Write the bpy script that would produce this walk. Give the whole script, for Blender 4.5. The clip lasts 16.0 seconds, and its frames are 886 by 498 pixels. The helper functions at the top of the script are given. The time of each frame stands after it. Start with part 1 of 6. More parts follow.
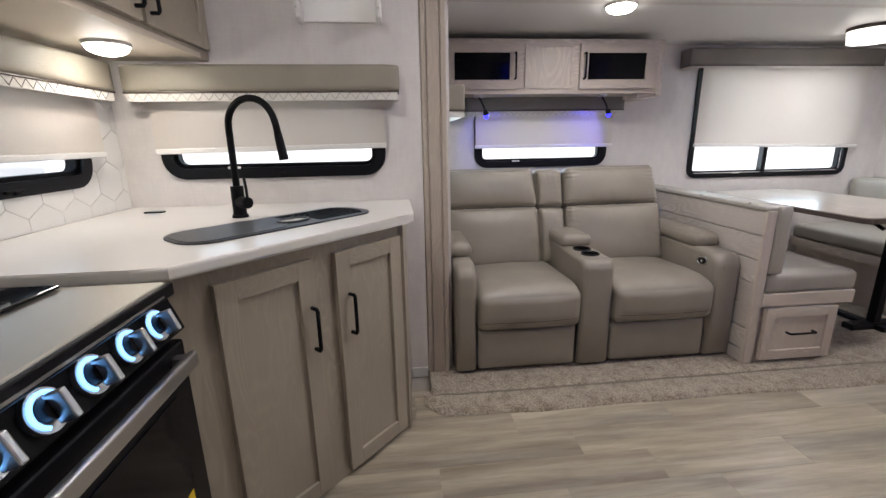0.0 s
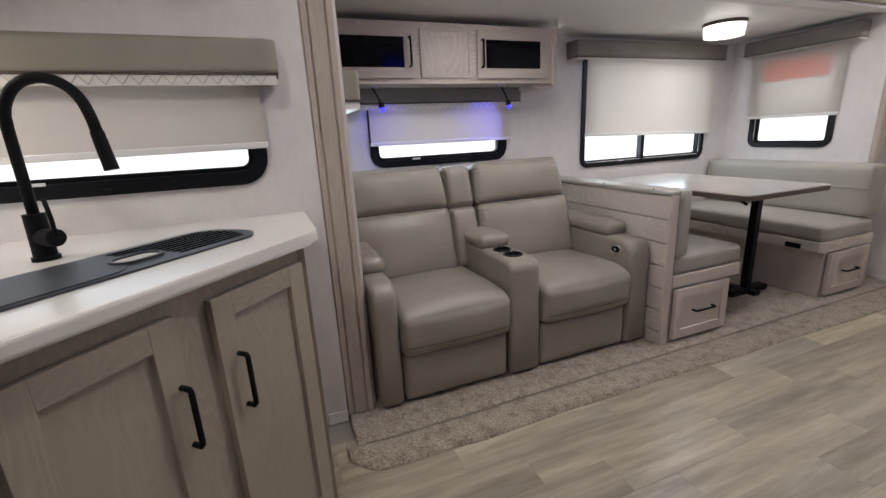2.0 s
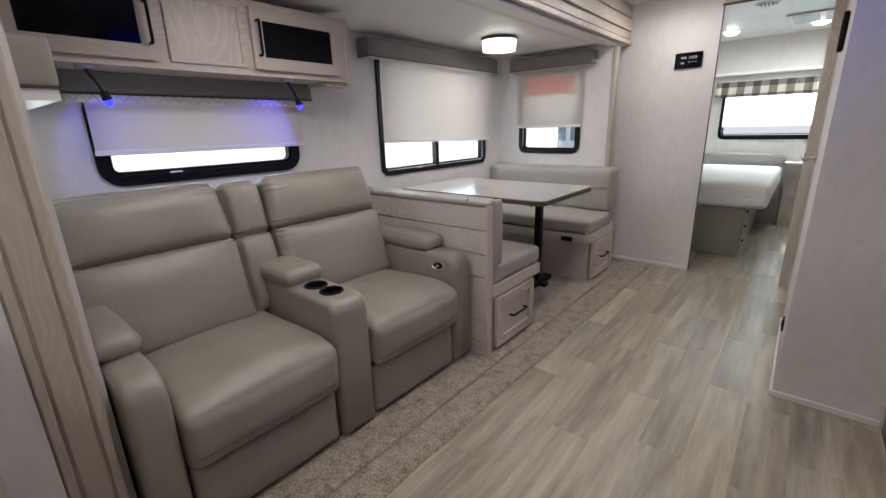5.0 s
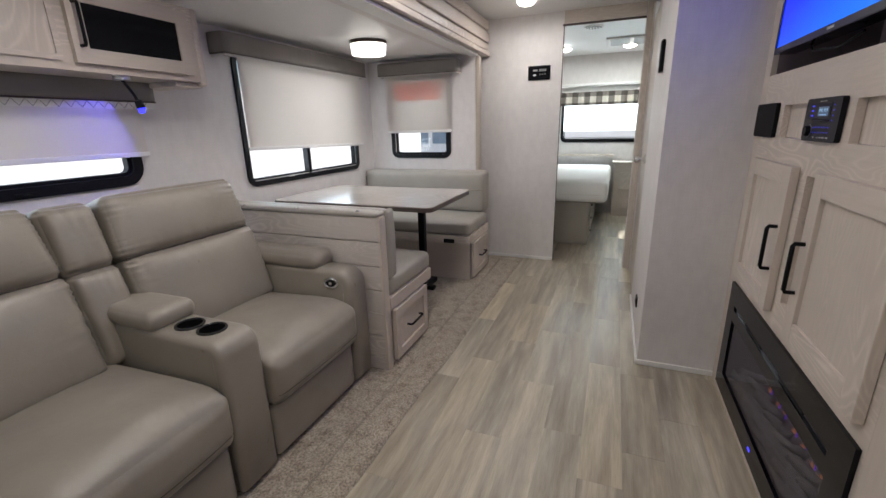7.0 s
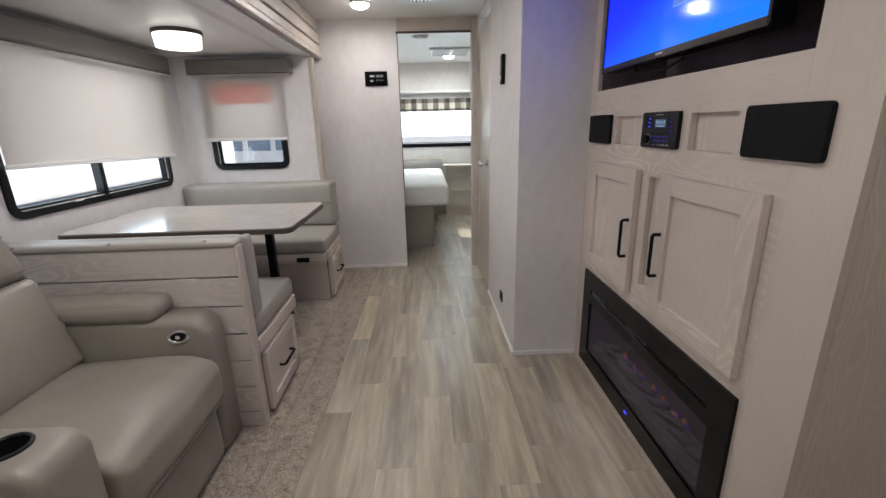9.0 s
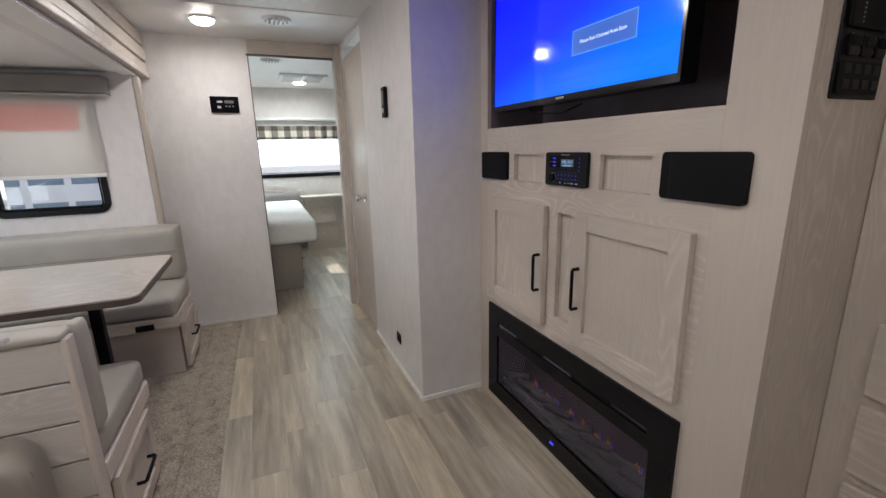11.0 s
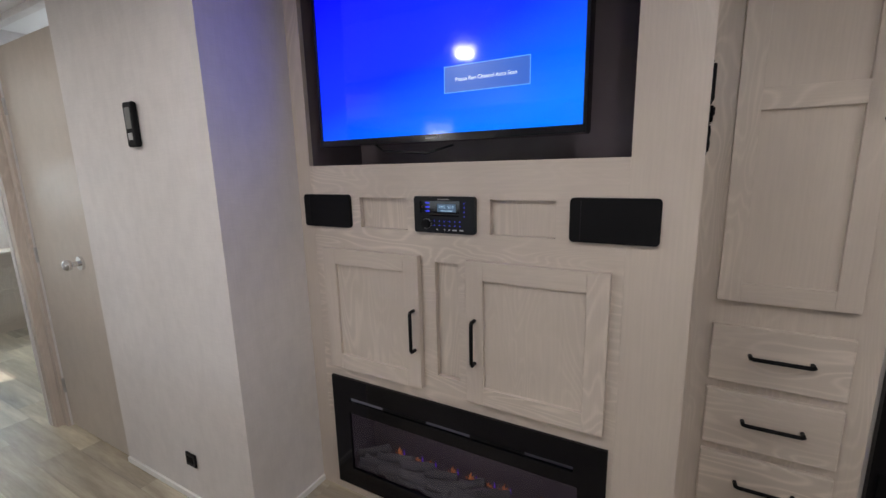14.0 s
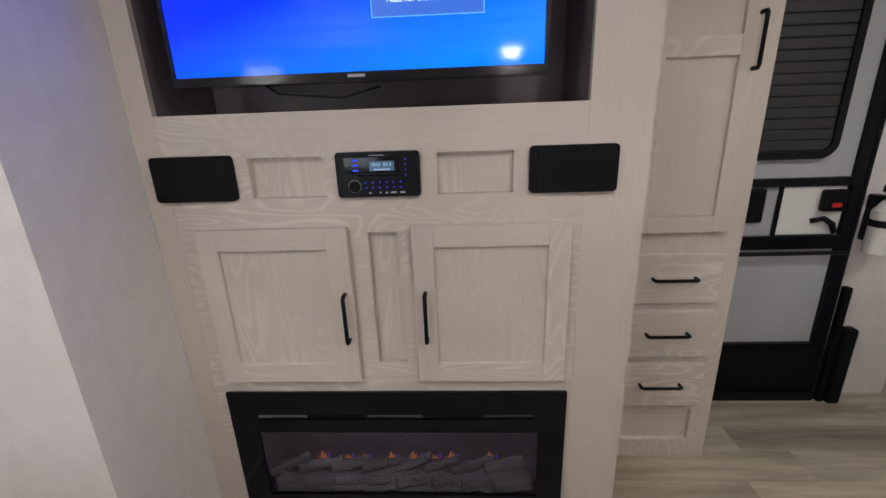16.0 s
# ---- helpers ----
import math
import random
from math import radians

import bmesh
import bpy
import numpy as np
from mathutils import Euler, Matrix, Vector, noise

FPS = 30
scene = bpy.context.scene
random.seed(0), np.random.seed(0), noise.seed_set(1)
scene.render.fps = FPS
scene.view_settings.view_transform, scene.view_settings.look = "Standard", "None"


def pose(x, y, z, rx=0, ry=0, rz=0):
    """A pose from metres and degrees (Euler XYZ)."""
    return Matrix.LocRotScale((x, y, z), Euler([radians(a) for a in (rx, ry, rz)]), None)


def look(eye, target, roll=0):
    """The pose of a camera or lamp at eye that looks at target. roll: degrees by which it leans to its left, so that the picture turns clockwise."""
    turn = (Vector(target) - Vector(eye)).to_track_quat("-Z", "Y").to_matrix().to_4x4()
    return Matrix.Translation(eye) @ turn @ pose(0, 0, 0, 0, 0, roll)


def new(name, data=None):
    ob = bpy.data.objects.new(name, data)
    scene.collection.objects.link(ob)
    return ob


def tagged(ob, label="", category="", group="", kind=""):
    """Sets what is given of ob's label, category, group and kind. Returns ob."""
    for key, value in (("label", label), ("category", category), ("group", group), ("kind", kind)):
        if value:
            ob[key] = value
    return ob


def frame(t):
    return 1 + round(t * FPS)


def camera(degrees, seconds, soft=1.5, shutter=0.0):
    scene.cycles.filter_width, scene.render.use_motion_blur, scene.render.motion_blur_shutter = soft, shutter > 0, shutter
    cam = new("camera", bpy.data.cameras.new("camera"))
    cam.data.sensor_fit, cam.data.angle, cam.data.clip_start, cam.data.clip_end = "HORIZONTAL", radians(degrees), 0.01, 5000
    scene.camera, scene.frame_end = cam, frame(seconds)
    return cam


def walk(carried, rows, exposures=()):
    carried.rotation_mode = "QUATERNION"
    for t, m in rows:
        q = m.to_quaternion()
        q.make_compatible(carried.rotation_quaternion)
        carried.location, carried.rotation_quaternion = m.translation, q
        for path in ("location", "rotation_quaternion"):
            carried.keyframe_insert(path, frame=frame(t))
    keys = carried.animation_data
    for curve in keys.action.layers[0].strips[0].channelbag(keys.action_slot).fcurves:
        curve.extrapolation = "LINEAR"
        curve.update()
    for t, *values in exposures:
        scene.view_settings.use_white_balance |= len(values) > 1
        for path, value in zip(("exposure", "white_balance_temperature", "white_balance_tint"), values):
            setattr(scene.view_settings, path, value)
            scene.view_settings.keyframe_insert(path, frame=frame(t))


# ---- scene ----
from mathutils.bvhtree import BVHTree

cam = camera(92.7, 16.0)
METRES, EYE, TILT, LEAN, TURN = 2.65, 1.27, 0.0, 0.0, -6.4
PATH = [
    (0, (0.021, 0.066, 1.214), (0.216, 1.993, 0.716), -1.0),
    (0.5, (0.003, 0.148, 1.209), (0.326, 2.057, 0.707), -1.3),
    (1, (-0.025, 0.234, 1.203), (0.427, 2.116, 0.698), -1.6),
    (1.5, (-0.047, 0.307, 1.201), (0.53, 2.153, 0.691), -2.0),
    (2, (-0.024, 0.399, 1.196), (0.672, 2.202, 0.68), -2.9),
    (2.5, (-0.007, 0.512, 1.203), (0.803, 2.263, 0.675), -3.3),
    (3, (0.021, 0.601, 1.213), (0.977, 2.272, 0.671), -3.3),
    (3.5, (0.044, 0.629, 1.23), (1.078, 2.251, 0.681), -3.2),
    (4, (0.067, 0.662, 1.23), (1.217, 2.202, 0.675), -2.8),
    (4.5, (0.08, 0.718, 1.232), (1.386, 2.126, 0.674), -2.3),
    (5, (0.102, 0.781, 1.232), (1.57, 2.022, 0.679), -1.6),
    (7.5, (0.1, 0.98, 1.264), (1.943, 1.516, 0.703), -1.5),
    (8, (0.136, 1.052, 1.268), (2.028, 1.373, 0.707), -1.5),
    (8.5, (0.17, 1.126, 1.276), (2.083, 1.279, 0.715), -1.5),
    (9, (0.197, 1.192, 1.281), (2.116, 1.122, 0.723), -1.4),
    (9.5, (0.214, 1.267, 1.287), (2.103, 0.938, 0.718), -0.9),
    (12, (0.632, 1.444, 1.378), (2.33, 0.457, 0.997), -1.8),
    (12.5, (0.736, 1.479, 1.395), (2.318, 0.311, 1.03), -1.6),
    (13, (0.867, 1.551, 1.408), (2.258, 0.159, 1.049), -1.7),
    (13.5, (0.959, 1.605, 1.416), (2.156, 0.043, 1.058), -1.8),
    (14, (1.018, 1.595, 1.407), (1.971, -0.121, 1.024), -1.4),
    (14.5, (1.132, 1.542, 1.401), (1.86, -0.257, 0.919), -2.1),
    (15, (1.22, 1.508, 1.407), (1.754, -0.33, 0.828), -2.4),
    (15.5, (1.321, 1.495, 1.418), (1.7, -0.376, 0.822), -3.1),
    (16, (1.458, 1.522, 1.398), (1.56, -0.382, 0.793), -2.1),
]
walk(cam, [(t, look(eye, target, roll)) for t, eye, target, roll in PATH], [(0.0, 0.30), (1.0, 0.22), (2.5, 0.04), (3.0, 0.0), (5.0, 0.0), (9.5, 0.04), (12.5, 0.03), (14.5, 0.06), (16.0, 0.30)])

# ---- world, sun and lamps ----
world = bpy.data.worlds.new("sky")
scene.world = world
world.use_nodes = True
_n = world.node_tree.nodes
_sky = _n.new("ShaderNodeTexSky")
_sky.sky_type = "NISHITA"
_sky.sun_disc = False
SUN_EL, SUN_AZ = 46.0, 182.0
_sky.sun_elevation, _sky.sun_rotation = radians(SUN_EL), radians(SUN_AZ)
_n["Background"].inputs["Strength"].default_value = 0.15
world.node_tree.links.new(_sky.outputs[0], _n["Background"].inputs[0])
sun = new("sun", bpy.data.lights.new("sun", "SUN"))
sun.data.energy, sun.data.angle, sun.data.color = 5.0, radians(0.5), (1.0, 0.96, 0.9)
_a, _e = radians(SUN_AZ), radians(SUN_EL)
_way = Vector((math.sin(_a) * math.cos(_e), math.cos(_a) * math.cos(_e), math.sin(_e)))
sun.matrix_world = look(_way * 20, (0, 0, 0))

WARM = (1.0, 0.958, 0.942)


def disc_lamp(x, y, z, size, power, color=WARM, spread=180):
    """A disc of light that faces down, in a lamp's lens."""
    lamp = new("lamp_light", bpy.data.lights.new("lamp_light", "AREA"))
    lamp.data.shape, lamp.data.size = "DISK", size
    lamp.data.energy, lamp.data.color, lamp.data.spread = power, color, radians(spread)
    lamp.matrix_world = look((x, y, z), (x, y + 0.0001, z - 1))
    return lamp


# ---- materials ----
def material(name, build):
    m = bpy.data.materials.new(name)
    m.use_nodes = True
    nt = m.node_tree
    b = nt.nodes["Principled BSDF"]

    def node(kind, **inputs):
        n = nt.nodes.new(kind)
        for k, v in inputs.items():
            n.inputs[k.replace("_", " ")].default_value = v
        return n

    build(nt, b, node, nt.links.new)
    return m


def ramp(nt, stops):
    r = nt.nodes.new("ShaderNodeValToRGB")
    while len(r.color_ramp.elements) < len(stops):
        r.color_ramp.elements.new(0.5)
    for e, (p, c) in zip(r.color_ramp.elements, stops):
        e.position, e.color = p, (*c, 1)
    return r


def coords(nt, scale=(1, 1, 1), world_space=True, spin=(0, 0, 0)):
    """World or object metres, stretched."""
    mp = nt.nodes.new("ShaderNodeMapping")
    mp.inputs["Scale"].default_value = scale
    mp.inputs["Rotation"].default_value = [radians(a) for a in spin]
    if world_space:
        g = nt.nodes.new("ShaderNodeNewGeometry")
        nt.links.new(g.outputs["Position"], mp.inputs["Vector"])
    else:
        g = nt.nodes.new("ShaderNodeTexCoord")
        nt.links.new(g.outputs["Object"], mp.inputs["Vector"])
    return mp.outputs[0]


def mix(nt, a, b, f, how="MIX"):
    m = nt.nodes.new("ShaderNodeMix")
    m.data_type, m.blend_type = "RGBA", how
    for sock, v in ((m.inputs[0], f), (m.inputs[6], a), (m.inputs[7], b)):
        if hasattr(v, "is_linked"):
            nt.links.new(v, sock)
        elif isinstance(v, tuple):
            sock.default_value = (*v, 1)
        else:
            sock.default_value = v
    return m.outputs[2]


def bump(nt, b, height, strength, distance=0.001):
    n = nt.nodes.new("ShaderNodeBump")
    n.inputs["Strength"].default_value, n.inputs["Distance"].default_value = strength, distance
    nt.links.new(height, n.inputs["Height"])
    nt.links.new(n.outputs[0], b.inputs["Normal"])


def plain(name, color, rough=0.5, metal=0.0, var=0.06, grain=180, bumps=0.15, coat=0.0, spec=0.5):
    """Paint, plastic or metal with faint mottling and fine relief."""

    def build(nt, b, node, link):
        big = node("ShaderNodeTexNoise", Scale=3.0, Detail=4.0)
        fine = node("ShaderNodeTexNoise", Scale=grain, Detail=3.0)
        v = coords(nt)
        link(v, big.inputs["Vector"]), link(v, fine.inputs["Vector"])
        dark, light = (tuple(c * (1 + s * var) for c in color) for s in (-1, 1))
        r = ramp(nt, [(0.3, dark), (0.7, light)])
        link(big.outputs[0], r.inputs[0])
        link(r.outputs[0], b.inputs["Base Color"])
        rr = node("ShaderNodeMapRange")
        rr.inputs["To Min"].default_value, rr.inputs["To Max"].default_value = rough * 0.88, min(1, rough * 1.12)
        link(big.outputs[0], rr.inputs["Value"])
        link(rr.outputs[0], b.inputs["Roughness"])
        b.inputs["Metallic"].default_value = metal
        b.inputs["Coat Weight"].default_value = coat
        b.inputs["Specular IOR Level"].default_value = spec
        if bumps:
            bump(nt, b, fine.outputs[0], bumps)

    return material(name, build)


def glow(name, color, strength):
    def build(nt, b, node, link):
        b.inputs["Base Color"].default_value = (*[min(1, c) * 0.5 for c in color], 1)
        b.inputs["Emission Color"].default_value = (*color, 1)
        b.inputs["Emission Strength"].default_value = strength
        b.inputs["Roughness"].default_value = 0.3

    return material(name, build)


def wood(name, light, dark, along="z", rough=0.42, fleck=0.44, spread=0.15):
    """Pale pickled laminate: long streaks along the grain, cathedral figure, fine pores."""

    def build(nt, b, node, link):
        s = {"x": (0.22, 1, 1), "y": (1, 0.22, 1), "z": (1, 1, 0.22)}[along]
        s2 = {"x": (0.03, 1, 1), "y": (1, 0.03, 1), "z": (1, 1, 0.03)}[along]
        obj = nt.nodes.new("ShaderNodeObjectInfo")
        add = nt.nodes.new("ShaderNodeVectorMath")
        add.operation = "ADD"
        rnd = nt.nodes.new("ShaderNodeMath")
        rnd.operation = "MULTIPLY"
        rnd.inputs[1].default_value = 17.0
        link(obj.outputs["Random"], rnd.inputs[0])
        link(coords(nt, s), add.inputs[0])
        link(rnd.outputs[0], add.inputs[1])
        fig = node("ShaderNodeTexNoise", Scale=7.5, Detail=2.0, Roughness=0.42, Distortion=0.5)
        link(add.outputs[0], fig.inputs["Vector"])
        rings = nt.nodes.new("ShaderNodeMath")
        rings.operation = "MULTIPLY"
        rings.inputs[1].default_value = 19.0
        link(fig.outputs[0], rings.inputs[0])
        saw = nt.nodes.new("ShaderNodeMath")
        saw.operation = "PINGPONG"
        saw.inputs[1].default_value = 0.5
        link(rings.outputs[0], saw.inputs[0])
        fine = node("ShaderNodeTexNoise", Scale=150.0, Detail=3.0)
        link(coords(nt, s2), fine.inputs["Vector"])
        big = node("ShaderNodeTexNoise", Scale=1.7, Detail=3.0)
        link(coords(nt), big.inputs["Vector"])
        r = ramp(nt, [(0.0, tuple(c * 1.36 for c in light)), (0.09, tuple(c * 1.22 for c in light)), (0.24, tuple(a * 0.7 + d * 0.3 for a, d in zip(light, dark))), (0.5, tuple(a * 0.45 + d * 0.55 for a, d in zip(light, dark)))])
        link(saw.outputs[0], r.inputs[0])
        patch = node("ShaderNodeTexNoise", Scale=2.3, Detail=2.0)
        link(add.outputs[0], patch.inputs["Vector"])
        where = ramp(nt, [(0.44, (fleck * 0.10,) * 3), (0.60, (fleck,) * 3)])
        link(patch.outputs[0], where.inputs[0])
        base = mix(nt, tuple(a * 0.7 + d * 0.3 for a, d in zip(light, dark)), r.outputs[0], where.outputs[0])
        pore = ramp(nt, [(0.36, (0.95, 0.95, 0.95)), (0.60, (1, 1, 1))])
        link(fine.outputs[0], pore.inputs[0])
        base = mix(nt, base, pore.outputs[0], 0.8, "MULTIPLY")
        tone = ramp(nt, [(0.3, (1 - spread,) * 3), (0.7, (1 + spread * 0.3,) * 3)])
        link(big.outputs[0], tone.inputs[0])
        base = mix(nt, base, tone.outputs[0], 1.0, "MULTIPLY")
        link(base, b.inputs["Base Color"])
        b.inputs["Roughness"].default_value = rough
        bump(nt, b, fine.outputs[0], 0.2, 0.0006)

    return material(name, build)


def plank_wood(name):
    """Grey-beige vinyl plank, each board of its own tone, streaked along x."""

    def build(nt, b, node, link):
        obj = nt.nodes.new("ShaderNodeObjectInfo")
        off = nt.nodes.new("ShaderNodeMath")
        off.operation = "MULTIPLY"
        off.inputs[1].default_value = 31.0
        link(obj.outputs["Random"], off.inputs[0])
        add = nt.nodes.new("ShaderNodeVectorMath")
        link(coords(nt, (0.10, 1, 1)), add.inputs[0])
        link(off.outputs[0], add.inputs[1])
        streak = node("ShaderNodeTexNoise", Scale=24.0, Detail=4.0, Roughness=0.55, Distortion=0.25)
        link(add.outputs[0], streak.inputs["Vector"])
        broad = node("ShaderNodeTexNoise", Scale=7.0, Detail=2.5)
        link(add.outputs[0], broad.inputs["Vector"])
        fine = node("ShaderNodeTexNoise", Scale=260.0, Detail=2.0)
        link(coords(nt, (0.05, 1, 1)), fine.inputs["Vector"])
        c1 = ramp(nt, [(0.30, (0.21, 0.18, 0.142)), (0.43, (0.34, 0.30, 0.243)), (0.56, (0.48, 0.434, 0.357)), (0.68, (0.63, 0.585, 0.495))])
        link(streak.outputs[0], c1.inputs[0])
        c2 = ramp(nt, [(0.36, (0.26, 0.235, 0.205)), (0.5, (0.44, 0.38, 0.295)), (0.64, (0.60, 0.54, 0.43))])
        link(broad.outputs[0], c2.inputs[0])
        base = mix(nt, c1.outputs[0], c2.outputs[0], 0.5)
        tone = ramp(nt, [(0.0, (0.74, 0.715, 0.69)), (0.35, (0.82, 0.80, 0.765)), (0.6, (0.90, 0.90, 0.895)), (1.0, (1.02, 0.985, 0.90))])
        link(obj.outputs["Random"], tone.inputs[0])
        base = mix(nt, base, tone.outputs[0], 1.0, "MULTIPLY")
        pore = ramp(nt, [(0.4, (0.88, 0.88, 0.88)), (0.55, (1, 1, 1))])
        link(fine.outputs[0], pore.inputs[0])
        base = mix(nt, base, pore.outputs[0], 0.8, "MULTIPLY")
        link(base, b.inputs["Base Color"])
        rr = node("ShaderNodeMapRange")
        rr.inputs["To Min"].default_value, rr.inputs["To Max"].default_value = 0.27, 0.42
        link(streak.outputs[0], rr.inputs["Value"])
        link(rr.outputs[0], b.inputs["Roughness"])
        bump(nt, b, fine.outputs[0], 0.15, 0.0006)

    return material(name, build)


def leather(name, color, rough=0.38):
    def build(nt, b, node, link):
        cells = node("ShaderNodeTexVoronoi", Scale=420.0)
        big = node("ShaderNodeTexNoise", Scale=6.0, Detail=4.0)
        crease = node("ShaderNodeTexNoise", Scale=22.0, Detail=4.0, Distortion=0.6)
        v = coords(nt)
        for n in (cells, big, crease):
            link(v, n.inputs["Vector"])
        r = ramp(nt, [(0.3, tuple(c * 0.93 for c in color)), (0.7, tuple(c * 1.05 for c in color))])
        link(big.outputs[0], r.inputs[0])
        link(r.outputs[0], b.inputs["Base Color"])
        rr = node("ShaderNodeMapRange")
        rr.inputs["To Min"].default_value, rr.inputs["To Max"].default_value = rough * 0.85, rough * 1.2
        link(crease.outputs[0], rr.inputs["Value"])
        link(rr.outputs[0], b.inputs["Roughness"])
        h = nt.nodes.new("ShaderNodeMath")
        h.operation = "MULTIPLY_ADD"
        h.inputs[1].default_value = 4.0
        link(crease.outputs[0], h.inputs[0])
        link(cells.outputs["Distance"], h.inputs[2])
        bump(nt, b, h.outputs[0], 0.28, 0.0012)

    return material(name, build)


def carpet_like(name, dark, light):
    def build(nt, b, node, link):
        tuft = node("ShaderNodeTexNoise", Scale=120.0, Detail=4.0, Roughness=0.55)
        blot = node("ShaderNodeTexNoise", Scale=19.0, Detail=6.0, Roughness=0.72)
        v = coords(nt)
        link(v, tuft.inputs["Vector"]), link(v, blot.inputs["Vector"])
        r1 = ramp(nt, [(0.35, dark), (0.62, light)])
        link(tuft.outputs[0], r1.inputs[0])
        r2 = ramp(nt, [(0.34, (0.58, 0.54, 0.50)), (0.47, (0.92, 0.91, 0.90)), (0.64, (1.10, 1.10, 1.10))])
        link(blot.outputs[0], r2.inputs[0])
        link(mix(nt, r1.outputs[0], r2.outputs[0], 1.0, "MULTIPLY"), b.inputs["Base Color"])
        b.inputs["Roughness"].default_value = 0.95
        b.inputs["Sheen Weight"].default_value = 0.2
        bump(nt, b, tuft.outputs[0], 0.9, 0.006)

    return material(name, build)


def linen_wall(name, color, rough=0.6):
    """Wallboard with a faint woven print."""

    def build(nt, b, node, link):
        warp = node("ShaderNodeTexNoise", Scale=260.0, Detail=2.0)
        weft = node("ShaderNodeTexNoise", Scale=260.0, Detail=2.0)
        link(coords(nt, (1, 1, 0.05)), warp.inputs["Vector"])
        link(coords(nt, (0.06, 0.06, 1)), weft.inputs["Vector"])
        big = node("ShaderNodeTexNoise", Scale=2.2, Detail=4.0)
        link(coords(nt), big.inputs["Vector"])
        r = ramp(nt, [(0.35, tuple(c * 0.93 for c in color)), (0.65, color)])
        link(mix(nt, warp.outputs[0], weft.outputs[0], 0.5), r.inputs[0])
        r2 = ramp(nt, [(0.3, (0.95, 0.945, 0.94)), (0.7, (1, 1, 1))])
        link(big.outputs[0], r2.inputs[0])
        cloud = node("ShaderNodeTexNoise", Scale=19.0, Detail=5.0)
        link(coords(nt, (1, 1, 0.6)), cloud.inputs["Vector"])
        r3 = ramp(nt, [(0.36, (0.945, 0.945, 0.945)), (0.62, (1, 1, 1))])
        link(cloud.outputs[0], r3.inputs[0])
        cloth = mix(nt, r.outputs[0], r2.outputs[0], 1.0, "MULTIPLY")
        link(mix(nt, cloth, r3.outputs[0], 1.0, "MULTIPLY"), b.inputs["Base Color"])
        b.inputs["Roughness"].default_value = rough
        bump(nt, b, warp.outputs[0], 0.1, 0.0005)

    return material(name, build)


def sheer(name, color, through_amount=0.35):
    """Roller-blind cloth: lets some light through."""

    def build(nt, b, node, link):
        weave = node("ShaderNodeTexNoise", Scale=300.0, Detail=2.0)
        link(coords(nt), weave.inputs["Vector"])
        r = ramp(nt, [(0.3, tuple(c * 0.95 for c in color)), (0.7, color)])
        link(weave.outputs[0], r.inputs[0])
        link(r.outputs[0], b.inputs["Base Color"])
        b.inputs["Roughness"].default_value = 0.8
        bump(nt, b, weave.outputs[0], 0.15, 0.0005)
        t = node("ShaderNodeBsdfTranslucent")
        link(r.outputs[0], t.inputs["Color"])
        m = node("ShaderNodeMixShader", Fac=through_amount)
        link(b.outputs[0], m.inputs[1]), link(t.outputs[0], m.inputs[2])
        link(m.outputs[0], nt.nodes["Material Output"].inputs["Surface"])

    return material(name, build)


def clear_glass(name, color=(1, 1, 1), rough=0.0):
    def build(nt, b, node, link):
        t = node("ShaderNodeBsdfTransparent")
        t.inputs["Color"].default_value = (*color, 1)
        g = node("ShaderNodeBsdfGlossy", Roughness=rough)
        f = node("ShaderNodeLayerWeight", Blend=0.5)
        p = node("ShaderNodeMath")
        p.operation = "POWER"
        p.inputs[1].default_value = 5.0
        link(f.outputs["Facing"], p.inputs[0])
        q = node("ShaderNodeMath")
        q.operation = "MULTIPLY_ADD"
        q.inputs[1].default_value, q.inputs[2].default_value = 0.5, 0.03
        link(p.outputs[0], q.inputs[0])
        m = node("ShaderNodeMixShader")
        link(q.outputs[0], m.inputs[0]), link(t.outputs[0], m.inputs[1]), link(g.outputs[0], m.inputs[2])
        link(m.outputs[0], nt.nodes["Material Output"].inputs["Surface"])

    return material(name, build)


def screen_blue(name):
    """A lit screen: deep blue that turns paler and greener towards one corner."""

    def build(nt, b, node, link):
        sep = nt.nodes.new("ShaderNodeSeparateXYZ")
        link(coords(nt, (1, 1, 1), False), sep.inputs[0])
        add = nt.nodes.new("ShaderNodeMath")
        add.operation = "MULTIPLY_ADD"
        add.inputs[1].default_value = -0.50
        side = nt.nodes.new("ShaderNodeMath")
        side.operation = "MULTIPLY_ADD"
        side.inputs[1].default_value, side.inputs[2].default_value = -0.16, 0.50
        link(sep.outputs[0], side.inputs[0])
        link(sep.outputs[2], add.inputs[0])
        link(side.outputs[0], add.inputs[2])
        r = ramp(nt, [(0.33, (0.0, 0.002, 0.9)), (0.51, (0.0, 0.025, 0.95)), (0.66, (0.0, 0.17, 1.0))])
        link(add.outputs[0], r.inputs[0])
        b.inputs["Base Color"].default_value = (0.004, 0.004, 0.006, 1)
        b.inputs["Roughness"].default_value = 0.075
        b.inputs["Specular IOR Level"].default_value = 0.5
        link(r.outputs[0], b.inputs["Emission Color"])
        b.inputs["Emission Strength"].default_value = 1.25

    return material(name, build)


